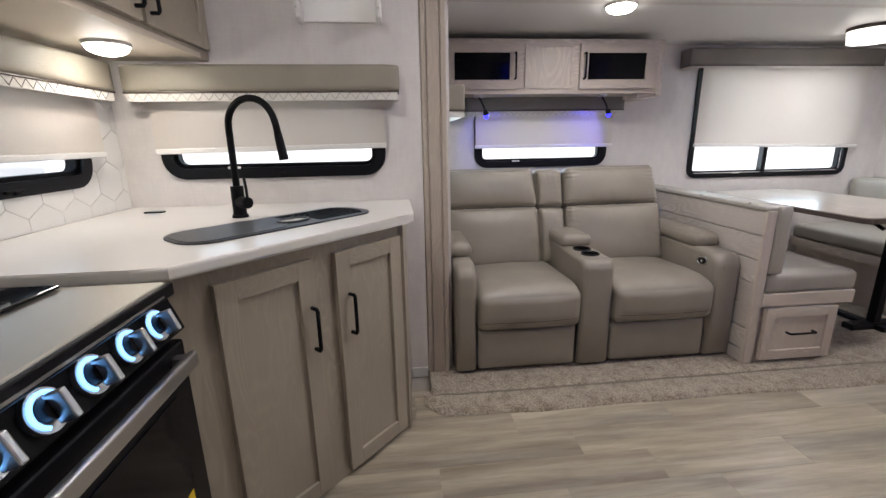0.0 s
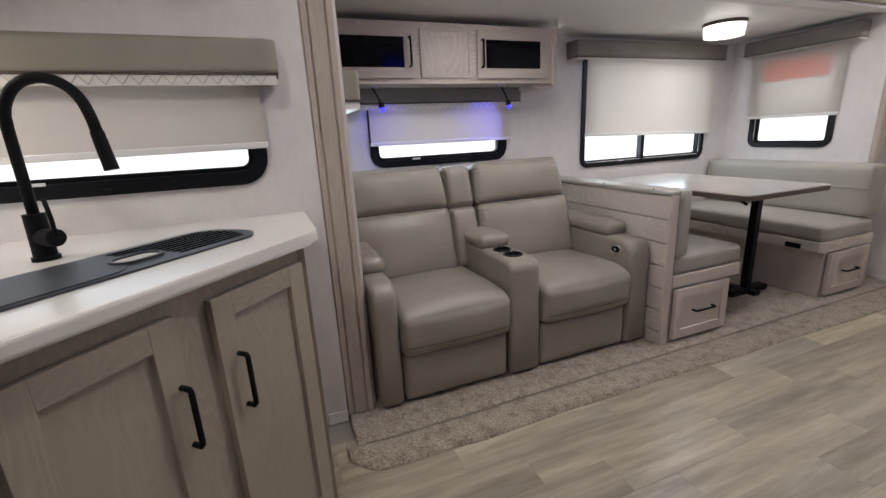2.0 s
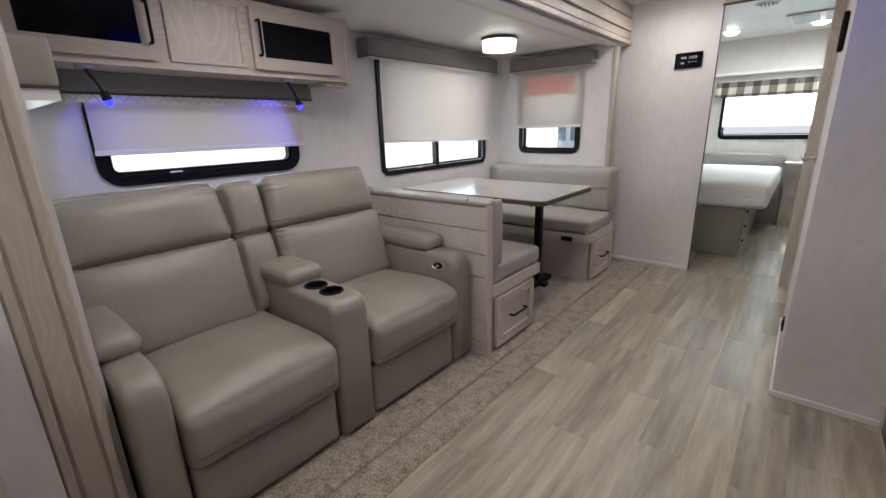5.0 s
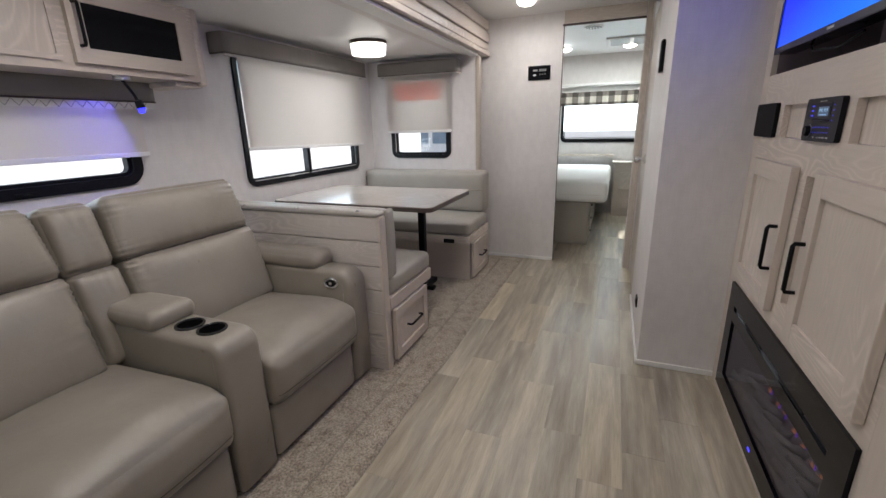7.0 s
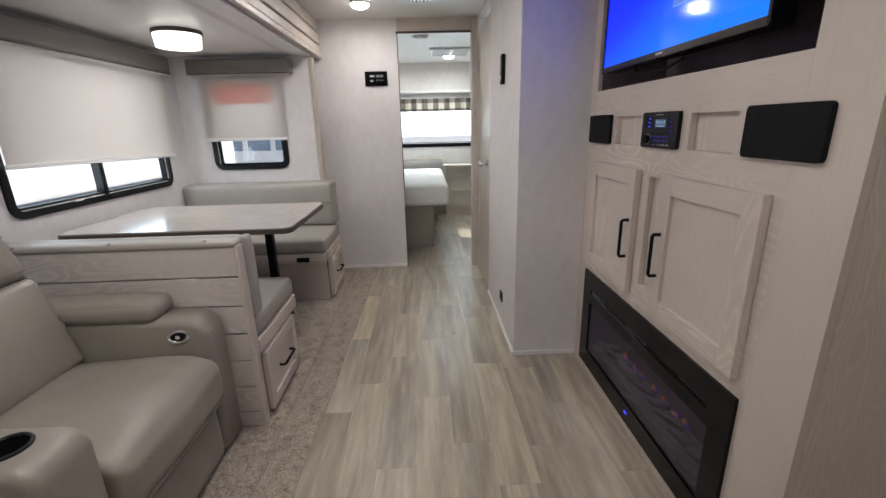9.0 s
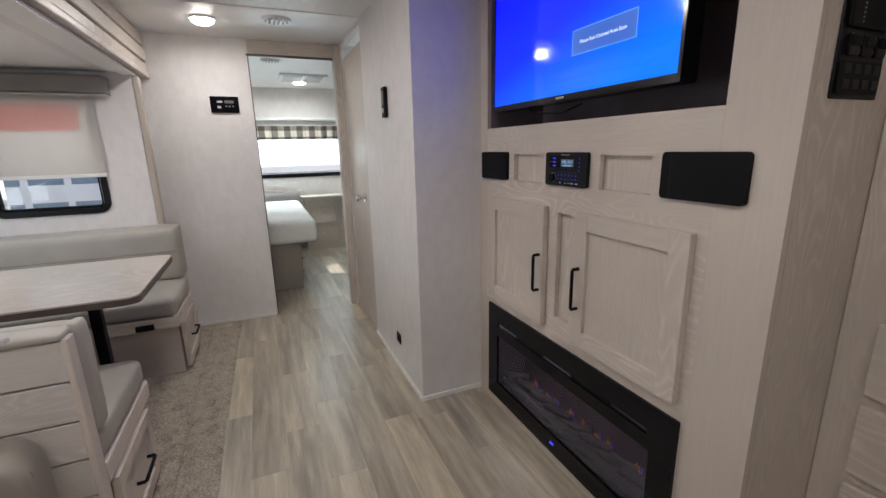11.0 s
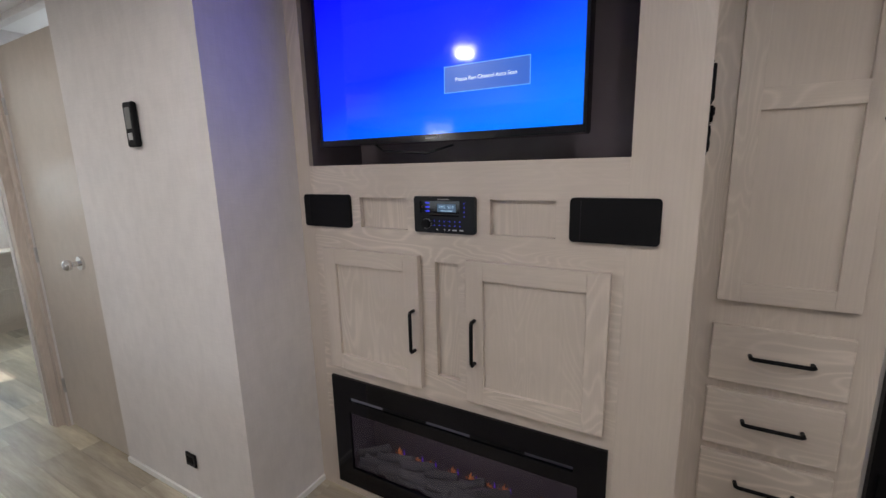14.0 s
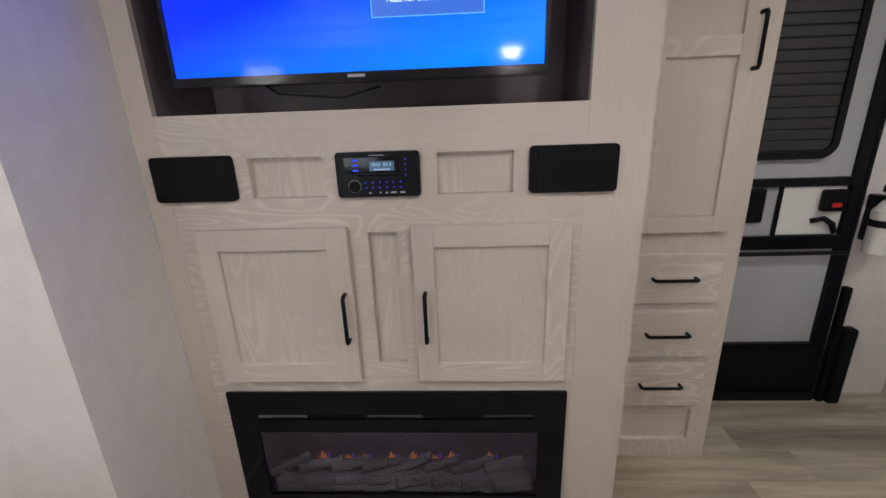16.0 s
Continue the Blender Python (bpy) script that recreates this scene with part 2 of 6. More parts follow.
def checks(name):
    """Grey and cream gingham cloth."""

    def build(nt, b, node, link):
        def stripes(axis):
            sep = nt.nodes.new("ShaderNodeSeparateXYZ")
            link(coords(nt, (1, 1, 1), False), sep.inputs[0])
            s = nt.nodes.new("ShaderNodeMath")
            s.operation = "PINGPONG"
            s.inputs[1].default_value = 0.078
            link(sep.outputs[axis], s.inputs[0])
            g = nt.nodes.new("ShaderNodeMath")
            g.operation = "GREATER_THAN"
            g.inputs[1].default_value = 0.039
            link(s.outputs[0], g.inputs[0])
            r = ramp(nt, [(0, (0.80, 0.77, 0.72)), (1, (0.27, 0.25, 0.235))])
            link(g.outputs[0], r.inputs[0])
            return r.outputs[0]

        link(mix(nt, stripes(0), stripes(2), 1.0, "MULTIPLY"), b.inputs["Base Color"])
        b.inputs["Roughness"].default_value = 0.9

    return material(name, build)


M_WALL = linen_wall("wallboard", (0.735, 0.703, 0.690))
M_CEIL = plain("ceiling_white", (0.76, 0.755, 0.75), 0.4, var=0.02, grain=90, bumps=0.05)
M_TRIMW = plain("white_trim", (0.76, 0.75, 0.73), 0.4, var=0.03)
M_WOOD = wood("greige_wood_upright", (0.615, 0.543, 0.478), (0.495, 0.428, 0.373), "z", fleck=0.33)
M_WOODX = wood("greige_wood_level", (0.615, 0.543, 0.478), (0.495, 0.428, 0.373), "x", fleck=0.60)
M_WOODY = wood("greige_wood_across", (0.615, 0.543, 0.478), (0.495, 0.428, 0.373), "y")
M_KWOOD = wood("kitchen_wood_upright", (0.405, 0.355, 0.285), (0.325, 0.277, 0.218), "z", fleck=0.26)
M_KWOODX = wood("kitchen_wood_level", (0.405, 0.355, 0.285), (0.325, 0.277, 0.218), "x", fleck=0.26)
M_UNDER = plain("cabinet_underside", (0.60, 0.53, 0.44), 0.5, var=0.05)
M_POST = wood("post_wood", (0.50, 0.437, 0.37), (0.40, 0.342, 0.285), "z", fleck=0.3)
M_SHIP = wood("shiplap_wood", (0.60, 0.55, 0.51), (0.45, 0.40, 0.37), "y", fleck=0.5, spread=0.2)
M_PLANK = plank_wood("vinyl_plank")
M_SEAM = plain("plank_seam", (0.36, 0.33, 0.29), 0.8)
# near-black without gloss: the shade inside cup wells and drain slots, as colour
M_HOLE = plain("hole_shade_black", (0.003, 0.003, 0.003), 0.9, var=0.1, bumps=0, spec=0.0)
M_RIM = plain("cup_rim", (0.03, 0.03, 0.032), 0.12, 0.6, var=0.05, bumps=0)
M_LEATHER = leather("taupe_leather", (0.278, 0.249, 0.210), 0.29)
M_SEATV = leather("bench_vinyl", (0.36, 0.335, 0.295), 0.45)
M_VALANCE = leather("valance_vinyl", (0.27, 0.245, 0.20), 0.55)
M_VALANCE2 = leather("valance_vinyl_grey", (0.21, 0.195, 0.18), 0.55)
M_CARPET = carpet_like("carpet", (0.23, 0.193, 0.15), (0.47, 0.405, 0.325))
M_BLIND = sheer("blind_cloth", (0.70, 0.655, 0.61))
M_SHEERW = sheer("white_sheer", (0.88, 0.88, 0.87), 0.75)
M_LACE = plain("white_lace", (0.72, 0.70, 0.66), 0.8)
M_LACELINE = plain("lace_line", (0.36, 0.34, 0.32), 0.8)
M_BLACK = plain("black_frame", (0.005, 0.005, 0.007), 0.35, var=0.2, spec=0.2)
M_MATTE = plain("matte_black", (0.006, 0.006, 0.007), 0.55, var=0.2, spec=0.12)
M_GLOSSB = plain("gloss_black", (0.004, 0.004, 0.006), 0.08, var=0.1, bumps=0, spec=0.18)
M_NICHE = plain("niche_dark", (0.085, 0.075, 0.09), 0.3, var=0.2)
M_BEZEL = plain("tv_bezel", (0.006, 0.006, 0.008), 0.16, var=0.1, bumps=0, spec=0.6)
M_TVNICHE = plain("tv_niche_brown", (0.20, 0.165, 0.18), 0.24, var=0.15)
M_DOORSHADE = plain("door_shade", (0.022, 0.022, 0.024), 0.5, var=0.2)
# dark brown for the seat's stitched seam and for painted shade in the back's crease
M_STITCH = plain("leather_seam_and_crease_shade", (0.075, 0.064, 0.052), 0.6)
M_SINK = plain("sink_composite", (0.032, 0.035, 0.042), 0.42, var=0.15, grain=400, bumps=0.3)
M_COUNTER = plain("white_counter", (0.70, 0.675, 0.64), 0.2, var=0.015, bumps=0.02)
M_TABLE = wood("table_laminate", (0.47, 0.42, 0.375), (0.39, 0.34, 0.30), "y", rough=0.19, fleck=0.3)
M_TABLEEDGE = plain("table_edge", (0.075, 0.055, 0.045), 0.4)
M_LID = plain("black_glass_lid", (0.004, 0.004, 0.006), 0.05, var=0.05, bumps=0, spec=0.6)
M_CHROME = plain("chrome", (0.75, 0.75, 0.76), 0.18, 1.0, var=0.03, bumps=0)
M_STEEL = plain("brushed_steel", (0.55, 0.55, 0.56), 0.32, 1.0, var=0.05)
M_COOKTOP = plain("cooktop_steel", (0.48, 0.465, 0.43), 0.38, 1.0, var=0.05)
M_GLASS = clear_glass("window_glass")
M_SMOKE = clear_glass("smoked_glass", (0.60, 0.58, 0.62))
M_LAMPW = glow("lamp_lens", (1.0, 0.95, 0.88), 25.0)
M_DRUM = glow("drum_glass", (1.0, 0.95, 0.88), 3.0)
M_BLUELED = glow("blue_led", (0.03, 0.03, 1.0), 3.4)
M_RINGLED = glow("white_blue_led", (0.17, 0.46, 1.0), 2.8)
M_TILE = plain("hex_tile", (0.76, 0.75, 0.73), 0.12, var=0.02, bumps=0.02)
M_GROUT = plain("grout", (0.50, 0.48, 0.45), 0.8)
M_DOOR = linen_wall("tan_door", (0.55, 0.49, 0.43), 0.4)
M_GREYPANEL = plain("grey_door_panel", (0.42, 0.43, 0.45), 0.5, var=0.04)
M_WHITEP = plain("white_plastic", (0.74, 0.73, 0.71), 0.3, var=0.02)
M_RED = plain("red_plastic", (0.55, 0.02, 0.02), 0.4)
M_YELLOW = plain("yellow_sticker", (0.75, 0.55, 0.02), 0.5)
M_MATTRESS = plain("mattress_cloth", (0.78, 0.77, 0.75), 0.85, var=0.03, grain=300, bumps=0.4)
M_BEDBASE = plain("bed_base_vinyl", (0.30, 0.27, 0.235), 0.5)
M_CHECK = checks("gingham")
M_INK = plain("pale_print", (0.42, 0.42, 0.42), 0.5)
M_BTN = plain("dark_key", (0.14, 0.14, 0.14), 0.5)
M_SCREEN = screen_blue("tv_screen")
M_BOX = glow("screen_box", (0.035, 0.135, 0.60), 0.8)
M_BOXLINE = glow("screen_box_line", (0.12, 0.42, 1.0), 0.9)
M_TEXT = glow("screen_text", (0.75, 0.9, 1.0), 1.0)
M_RADIOLCD = glow("radio_lcd", (0.08, 0.16, 0.28), 0.22)
M_DIMBLUE = glow("dim_blue_led", (0.03, 0.04, 0.9), 0.7)
M_RADIOTXT = glow("radio_text", (0.35, 0.55, 0.75), 0.6)
M_FLAME = glow("flame_orange", (1.0, 0.34, 0.12), 0.30)
M_EMBER = glow("violet_ember", (0.22, 0.05, 0.9), 0.8)
M_FIREBOX = plain("firebox_grey", (0.17, 0.15, 0.175), 0.6, var=0.2)
M_LOG = plain("grey_log", (0.16, 0.163, 0.167), 0.8, var=0.5, grain=60, bumps=0.9)
M_GROUND = carpet_like("pale_gravel", (0.42, 0.41, 0.40), (0.62, 0.61, 0.60))
M_ORANGE = clear_glass("orange_film", (1.0, 0.33, 0.19), 0.2)
M_OUTBLUE = plain("blue_grey_siding", (0.22, 0.29, 0.36), 0.5)
M_OUTWALL = plain("white_siding", (0.72, 0.72, 0.72), 0.4)


# ---- mesh helpers ----
def part(name, bm, mat, parent=None, label="", smooth=False, at=None):
    """Links a bmesh as one mesh object, under a parent where one is given."""
    me = bpy.data.meshes.new(name)
    bmesh.ops.recalc_face_normals(bm, faces=bm.faces[:])
    bm.to_mesh(me)
    bm.free()
    for m in mat if isinstance(mat, (list, tuple)) else [mat]:
        me.materials.append(m)
    if smooth:
        me.polygons.foreach_set("use_smooth", [True] * len(me.polygons))
    ob = new(name, me)
    if parent:
        ob.parent = parent
    if at is not None:
        ob.matrix_basis = at
    if label:
        ob["label"] = label
    return ob


def thing(name, label, category, group="", kind="", at=None):
    ob = new(name)
    ob.empty_display_size = 0.05
    if at is not None:
        ob.matrix_basis = at
    return tagged(ob, label, category, group, kind)


def box(bm, x0, x1, y0, y1, z0, z1, bevel=0.0, seg=2):
    """Adds a box, with rounded edges where bevel is given."""
    t = bmesh.new() if bevel else bm
    r = bmesh.ops.create_cube(t, size=1, matrix=Matrix.LocRotScale(((x0 + x1) / 2, (y0 + y1) / 2, (z0 + z1) / 2), None, (x1 - x0, y1 - y0, z1 - z0)))
    if bevel:
        bmesh.ops.bevel(t, geom=t.edges[:], offset=bevel, segments=seg, affect="EDGES", profile=0.5)
        join(bm, t)
    return bm


def join(bm, other, m=None):
    """Moves the geometry of other into bm."""
    if m is not None:
        other.transform(m)
    made = [bm.verts.new(v.co) for v in other.verts]
    other.verts.index_update()
    for f in other.faces:
        try:
            bm.faces.new([made[v.index] for v in f.verts]).material_index = f.material_index
        except ValueError:
            pass
    other.free()
    return bm


def bx(x0, x1, y0, y1, z0, z1, bevel=0.0, seg=2):
    return box(bmesh.new(), x0, x1, y0, y1, z0, z1, bevel, seg)


def cyl(bm, p0, p1, r0, r1=None, n=20):
    """A cylinder or cone between two points."""
    p0, p1 = Vector(p0), Vector(p1)
    d = p1 - p0
    m = Matrix.Translation((p0 + p1) / 2) @ d.to_track_quat("Z", "Y").to_matrix().to_4x4()
    bmesh.ops.create_cone(bm, cap_ends=True, segments=n, radius1=r0, radius2=r0 if r1 is None else r1, depth=d.length, matrix=m)
    return bm


def tube(bm, points, r, n=10):
    """A round bar along points."""
    pts = [Vector(p) for p in points]
    rings = []
    for i, p in enumerate(pts):
        d = (pts[min(i + 1, len(pts) - 1)] - pts[max(i - 1, 0)]).normalized()
        if i == 0:
            side = d.orthogonal().normalized()
        else:
            side = (side - d * side.dot(d)).normalized()
        up = d.cross(side)
        rings.append([bm.verts.new(p + (side * math.cos(a) + up * math.sin(a)) * r) for a in (2 * math.pi * k / n for k in range(n))])
    for a, b in zip(rings, rings[1:]):
        for k in range(n):
            bm.faces.new((a[k], a[(k + 1) % n], b[(k + 1) % n], b[k]))
    bm.faces.new(rings[0]), bm.faces.new(rings[-1][::-1])
    return bm


def pillow(x0, x1, y0, y1, z0, z1, r=0.03, puff=(0, 0, 0), n=10, dome=4):
    """A stuffed block: rounded edges, faces bulging by puff along each axis."""
    bm = bmesh.new()
    bmesh.ops.create_cube(bm, size=2)
    bmesh.ops.subdivide_edges(bm, edges=bm.edges[:], cuts=n, use_grid_fill=True)
    c = Vector(((x0 + x1) / 2, (y0 + y1) / 2, (z0 + z1) / 2))
    h = Vector(((x1 - x0) / 2, (y1 - y0) / 2, (z1 - z0) / 2))
    r = min(r, *(h * 0.98))
    for v in bm.verts:
        # crowds the rings of vertices towards the edges, where the rounding is
        u = Vector([math.copysign(1 - (1 - abs(a)) ** 1.6, a) for a in v.co])
        p = Vector([u[i] * h[i] for i in range(3)])
        inner = Vector([max(-h[i] + r, min(h[i] - r, p[i])) for i in range(3)])
        d = p - inner
        if d.length > 1e-9:
            p = inner + d.normalized() * r
        for i in range(3):
            j, k = (i + 1) % 3, (i + 2) % 3
            if abs(abs(v.co[i]) - 1) < 1e-6 and puff[i]:
                p[i] += math.copysign(puff[i], v.co[i]) * (1 - abs(u[j]) ** dome) * (1 - abs(u[k]) ** dome)
        v.co = c + p
    return bm


def outline_round(w, h, r, n=6):
    """A rounded rectangle's corners in the x-z plane, centred."""
    pts = []
    for cx, cz, a0 in ((w / 2 - r, h / 2 - r, 0), (-w / 2 + r, h / 2 - r, 90), (-w / 2 + r, -h / 2 + r, 180), (w / 2 - r, -h / 2 + r, 270)):
        for k in range(n + 1):
            a = radians(a0 + 90 * k / n)
            pts.append((cx + r * math.cos(a), cz + r * math.sin(a)))
    return pts


def slab_round(w, h, r, y0, y1, n=6):
    """A plate with rounded corners in the x-z plane."""
    bm = bmesh.new()
    pts = outline_round(w, h, r, n)
    a = [bm.verts.new((x, y0, z)) for x, z in pts]
    b = [bm.verts.new((x, y1, z)) for x, z in pts]
    bm.faces.new(a), bm.faces.new(b[::-1])
    for k in range(len(pts)):
        bm.faces.new((a[k], a[k - 1], b[k - 1], b[k]))
    return bm


def ring_round(w, h, r, t, y0, y1, n=6):
    """A frame with rounded corners in the x-z plane, t wide."""
    bm = bmesh.new()
    out, inn = outline_round(w, h, r, n), outline_round(w - 2 * t, h - 2 * t, max(r - t, 0.01), n)
    loops = [[bm.verts.new((x, y, z)) for x, z in pts] for pts, y in ((out, y0), (inn, y0), (inn, y1), (out, y1))]
    for a, b in zip(loops, loops[1:] + loops[:1]):
        for k in range(len(a)):
            bm.faces.new((a[k], a[k - 1], b[k - 1], b[k]))
    return bm


def holed(us, vs, holes, d0, d1, axis):
    """A board from us[0]..us[-1] by vs[0]..vs[-1] with rectangular holes (u0, u1, v0, v1), d0..d1 thick.
    axis "y": u is x; "x": u is y; "z": u, v are x, y."""
    us = sorted({us[0], us[1], *(h[i] for h in holes for i in (0, 1))})
    vs = sorted({vs[0], vs[1], *(h[i] for h in holes for i in (2, 3))})
    us, vs = [u for u in us], [v for v in vs]
    open_cell = lambda u, v: any(h[0] < u < h[1] and h[2] < v < h[3] for h in holes)
    bm = bmesh.new()
    put = {"y": lambda u, v, d: (u, d, v), "x": lambda u, v, d: (d, u, v), "z": lambda u, v, d: (u, v, d)}[axis]
    verts = {}

    def vert(i, j, k):
        if (i, j, k) not in verts:
            verts[i, j, k] = bm.verts.new(put(us[i], vs[j], (d0, d1)[k]))
        return verts[i, j, k]

    solid = {(i, j) for i in range(len(us) - 1) for j in range(len(vs) - 1) if not open_cell((us[i] + us[i + 1]) / 2, (vs[j] + vs[j + 1]) / 2)}
    for i, j in solid:
        for k in (0, 1):
            bm.faces.new([vert(a, b, k) for a, b in ((i, j), (i + 1, j), (i + 1, j + 1), (i, j + 1))])
        for di, dj, e in ((-1, 0, ((i, j), (i, j + 1))), (1, 0, ((i + 1, j), (i + 1, j + 1))), (0, -1, ((i, j), (i + 1, j))), (0, 1, ((i, j + 1), (i + 1, j + 1)))):
            if (i + di, j + dj) not in solid:
                (a, b), (c, d) = e
                bm.faces.new((vert(a, b, 0), vert(c, d, 0), vert(c, d, 1), vert(a, b, 1)))
    return bm


def structure(name, bm, mat, label, category):
    return tagged(part(name, bm, mat), label, category, kind="structure")


def text_mesh(name, words, size, mat, parent, at, depth=0.0006, label=""):
    """Raised lettering in the built-in font, in the local x-y plane of the pose at."""
    cu = bpy.data.curves.new(name, "FONT")
    cu.body, cu.size, cu.extrude = words, size, depth
    cu.align_x, cu.align_y = "CENTER", "CENTER"
    tmp = bpy.data.objects.new(name, cu)
    scene.collection.objects.link(tmp)
    me = bpy.data.meshes.new_from_object(tmp.evaluated_get(bpy.context.evaluated_depsgraph_get()))
    bpy.data.objects.remove(tmp)
    bpy.data.curves.remove(cu)
    me.materials.clear()
    me.materials.append(mat)
    ob = new(name, me)
    ob.parent, ob.matrix_basis = parent, at
    if label:
        ob["label"] = label
    return ob

# ---- the plan, in metres ----
XR, XF = -1.177, 6.60  # rear wall, front wall
YD, YK = -0.36, 2.19  # door side, slide side
YW, CT = 2.082, 0.946  # kitchen wall, counter top
ZC, ZS = 2.14, 1.838  # main ceiling, slide ceiling
SX0, SX1, SY = 0.27, 3.81, 3.12  # slide-out room
YE, YB = 0.366, 0.72  # entertainment wall, corridor wall
XE, XB, XP = 0.965, 2.36, 4.07  # its end, corridor corner, bedroom partition

# lamps that hang in the place
disc_lamp(-0.942, 1.734, 1.506, 0.09, 0.85, (1.0, 0.88, 0.76))
disc_lamp(1.13, 2.24, ZS - 0.048, 0.09, 2.0)
disc_lamp(2.925, 2.585, ZS - 0.105, 0.20, 4.6, (0.98, 0.965, 1.0))
for _x, _y in ((3.60, 1.62), (2.20, 1.62), (0.85, 1.45), (-0.35, 0.85)):
    disc_lamp(_x, _y, 2.090, 0.10, 5.6 if _x < 0 else 4.5 if _x > 3 else 5.5 if _x > 1 else 7.0)
disc_lamp(6.0, 0.85, 2.05, 0.12, 7.0, (0.93, 1.0, 0.98))
disc_lamp(5.95, 1.58, 2.05, 0.12, 4.0, (0.93, 1.0, 0.98))


def sky_opening(at, w, h, power, color=(0.76, 0.89, 1.0)):
    """Daylight that falls in through an opening."""
    lamp = new("sky_light", bpy.data.lights.new("sky_light", "AREA"))
    lamp.data.shape, lamp.data.size, lamp.data.size_y = "RECTANGLE", w, h
    lamp.data.energy, lamp.data.color = power, color
    lamp.matrix_world = at


sky_opening(look((XF + 0.16, 0.935, 1.42), (XF - 1, 0.935, 1.42)), 1.36, 0.42, 60.0, (0.72, 0.90, 1.0))
sky_opening(look((SX1 + 0.075, 2.61, 1.47), (SX1 - 1, 2.61, 1.47)), 0.50, 0.40, 2.5)
sky_opening(look((XR - 0.085, 1.503, 1.28), (XR + 1, 1.503, 1.28)), 0.62, 0.30, 0.9)
sky_opening(look((SX0 - 0.085, 2.69, 1.215), (SX0 + 1, 2.69, 1.215)), 0.44, 0.32, 1.0)
# daylight behind the half-lowered blinds of the slide-out and the kitchen
sky_opening(look((2.86, SY + 0.085, 1.32), (2.86, SY - 1, 1.32)), 1.20, 0.72, 13.0)
sky_opening(look((1.055, SY + 0.085, 1.225), (1.055, SY - 1, 1.225)), 0.86, 0.30, 2.6)
sky_opening(look((-0.518, YW + 0.085, 1.2615), (-0.518, YW - 1, 1.2615)), 0.85, 0.28, 1.2)
sky_opening(look((3.55, 0.15, ZC + 0.05), (3.55, 0.1501, 0)), 0.46, 0.46, 14.0)

# ---- shell ----
floor = structure("floor", bx(XR - 0.06, XF + 0.06, YD - 0.06, SY + 0.06, -0.06, -0.004), M_SEAM, "grey underlay beneath grey-beige vinyl planks", "floor")
structure("ceiling", holed((XR - 0.06, XF + 0.06), (YD - 0.06, YK + 0.06), [(3.3, 3.8, -0.1, 0.4)], ZC, ZC + 0.06, "z"), M_CEIL, "smooth white ceiling panels with narrow joints", "ceiling")
structure("ceiling_slide", bx(SX0, SX1, 2.132, SY, ZS, ZS + 0.05), M_CEIL, "smooth white low ceiling over the slide-out", "ceiling")
structure("wall_rear", holed((YD - 0.06, YK + 0.06), (0, ZC), [(1.141, 1.847, 1.078, 1.483)], XR - 0.05, XR, "x"), M_WALL, "white linen-print wall behind the stove", "wall")
structure("wall_kitchen", holed((XR, 0.1355), (0, ZC), [(-0.98, -0.06, 1.087, 1.436)], YW, YW + 0.05, "y"), M_WALL, "white linen-print wall behind the sink", "wall")
structure("wall_side", holed((3.87, XF), (0, ZC), [(4.7, 5.9, 1.05, 1.60)], YK, YK + 0.05, "y"), M_WALL, "white linen-print outer wall", "wall")
structure("wall_front", holed((YD - 0.06, YK + 0.06), (0, ZC), [(0.25, 1.62, 1.02, 1.62)], XF, XF + 0.05, "x"), M_WALL, "white bedroom wall with a wide window", "wall")
structure("wall_door_side", holed((XR, XF), (0, ZC), [(-0.235, 0.30, 0, 1.95), (5.0, 5.45, 1.0, 1.55)], YD - 0.05, YD, "y"), M_WALL, "white linen-print wall with the entry door", "wall")
structure("wall_slide_back", holed((SX0 - 0.05, SX1 + 0.05), (0, ZS), [(0.60, 1.51, 1.05, 1.40), (2.24, 3.48, 0.94, 1.70)], SY, SY + 0.05, "y"), M_WALL, "white linen-print wall behind the sofa and dinette", "wall")
structure("wall_slide_front", holed((2.078, SY), (0, ZS), [(2.35, 2.87, 1.01, 1.68)], SX1, SX1 + 0.05, "x"), M_WALL, "white linen-print wall at the dinette's end", "wall")
structure("wall_slide_rear", holed((2.12, SY), (0, ZS), [(2.45, 2.93, 1.03, 1.40)], SX0 - 0.05, SX0, "x"), M_WALL, "white linen-print wall beside the sofa", "wall")
structure("wall_over_slide", bx(0.20, 3.87, YK, YK + 0.05, ZS, ZC), M_WALL, "white wall above the slide-out opening", "wall")
structure("wall_partition", holed((YB, YK), (0, ZC), [(0.775, 1.39, 0, 2.03)], XP, XP + 0.035, "x"), M_WALL, "white partition with the bedroom doorway", "wall")
structure("wall_corridor", holed((XB, XP), (0, ZC), [(3.33, 3.97, 0, 2.11)], YB - 0.035, YB, "y"), M_WALL, "white linen-print corridor wall with a door", "wall")
structure("wall_corner", bx(XB, XB + 0.035, YE - 0.02, YB - 0.035, 0, ZC), M_WALL, "white linen-print return wall beside the entertainment unit", "wall")
structure("wall_bath", bx(XB, XP + 0.035, YD, YD + 0.01, 0, ZC), M_WALL, "white bathroom wall", "wall")
structure("wall_bath_end", bx(XP, XP + 0.035, YD, YB, 0, ZC), M_WALL, "white bathroom end wall", "wall")
structure("wall_shaft", bx(XE + 0.05, XB, -0.02, 0.0, 0, ZC), M_WALL, "plain wall behind the entertainment unit", "wall")
ground = structure("ground", bx(-400, 400, -400, 400, -0.95, -0.9), M_GROUND, "pale gravel lot in daylight", "ground")

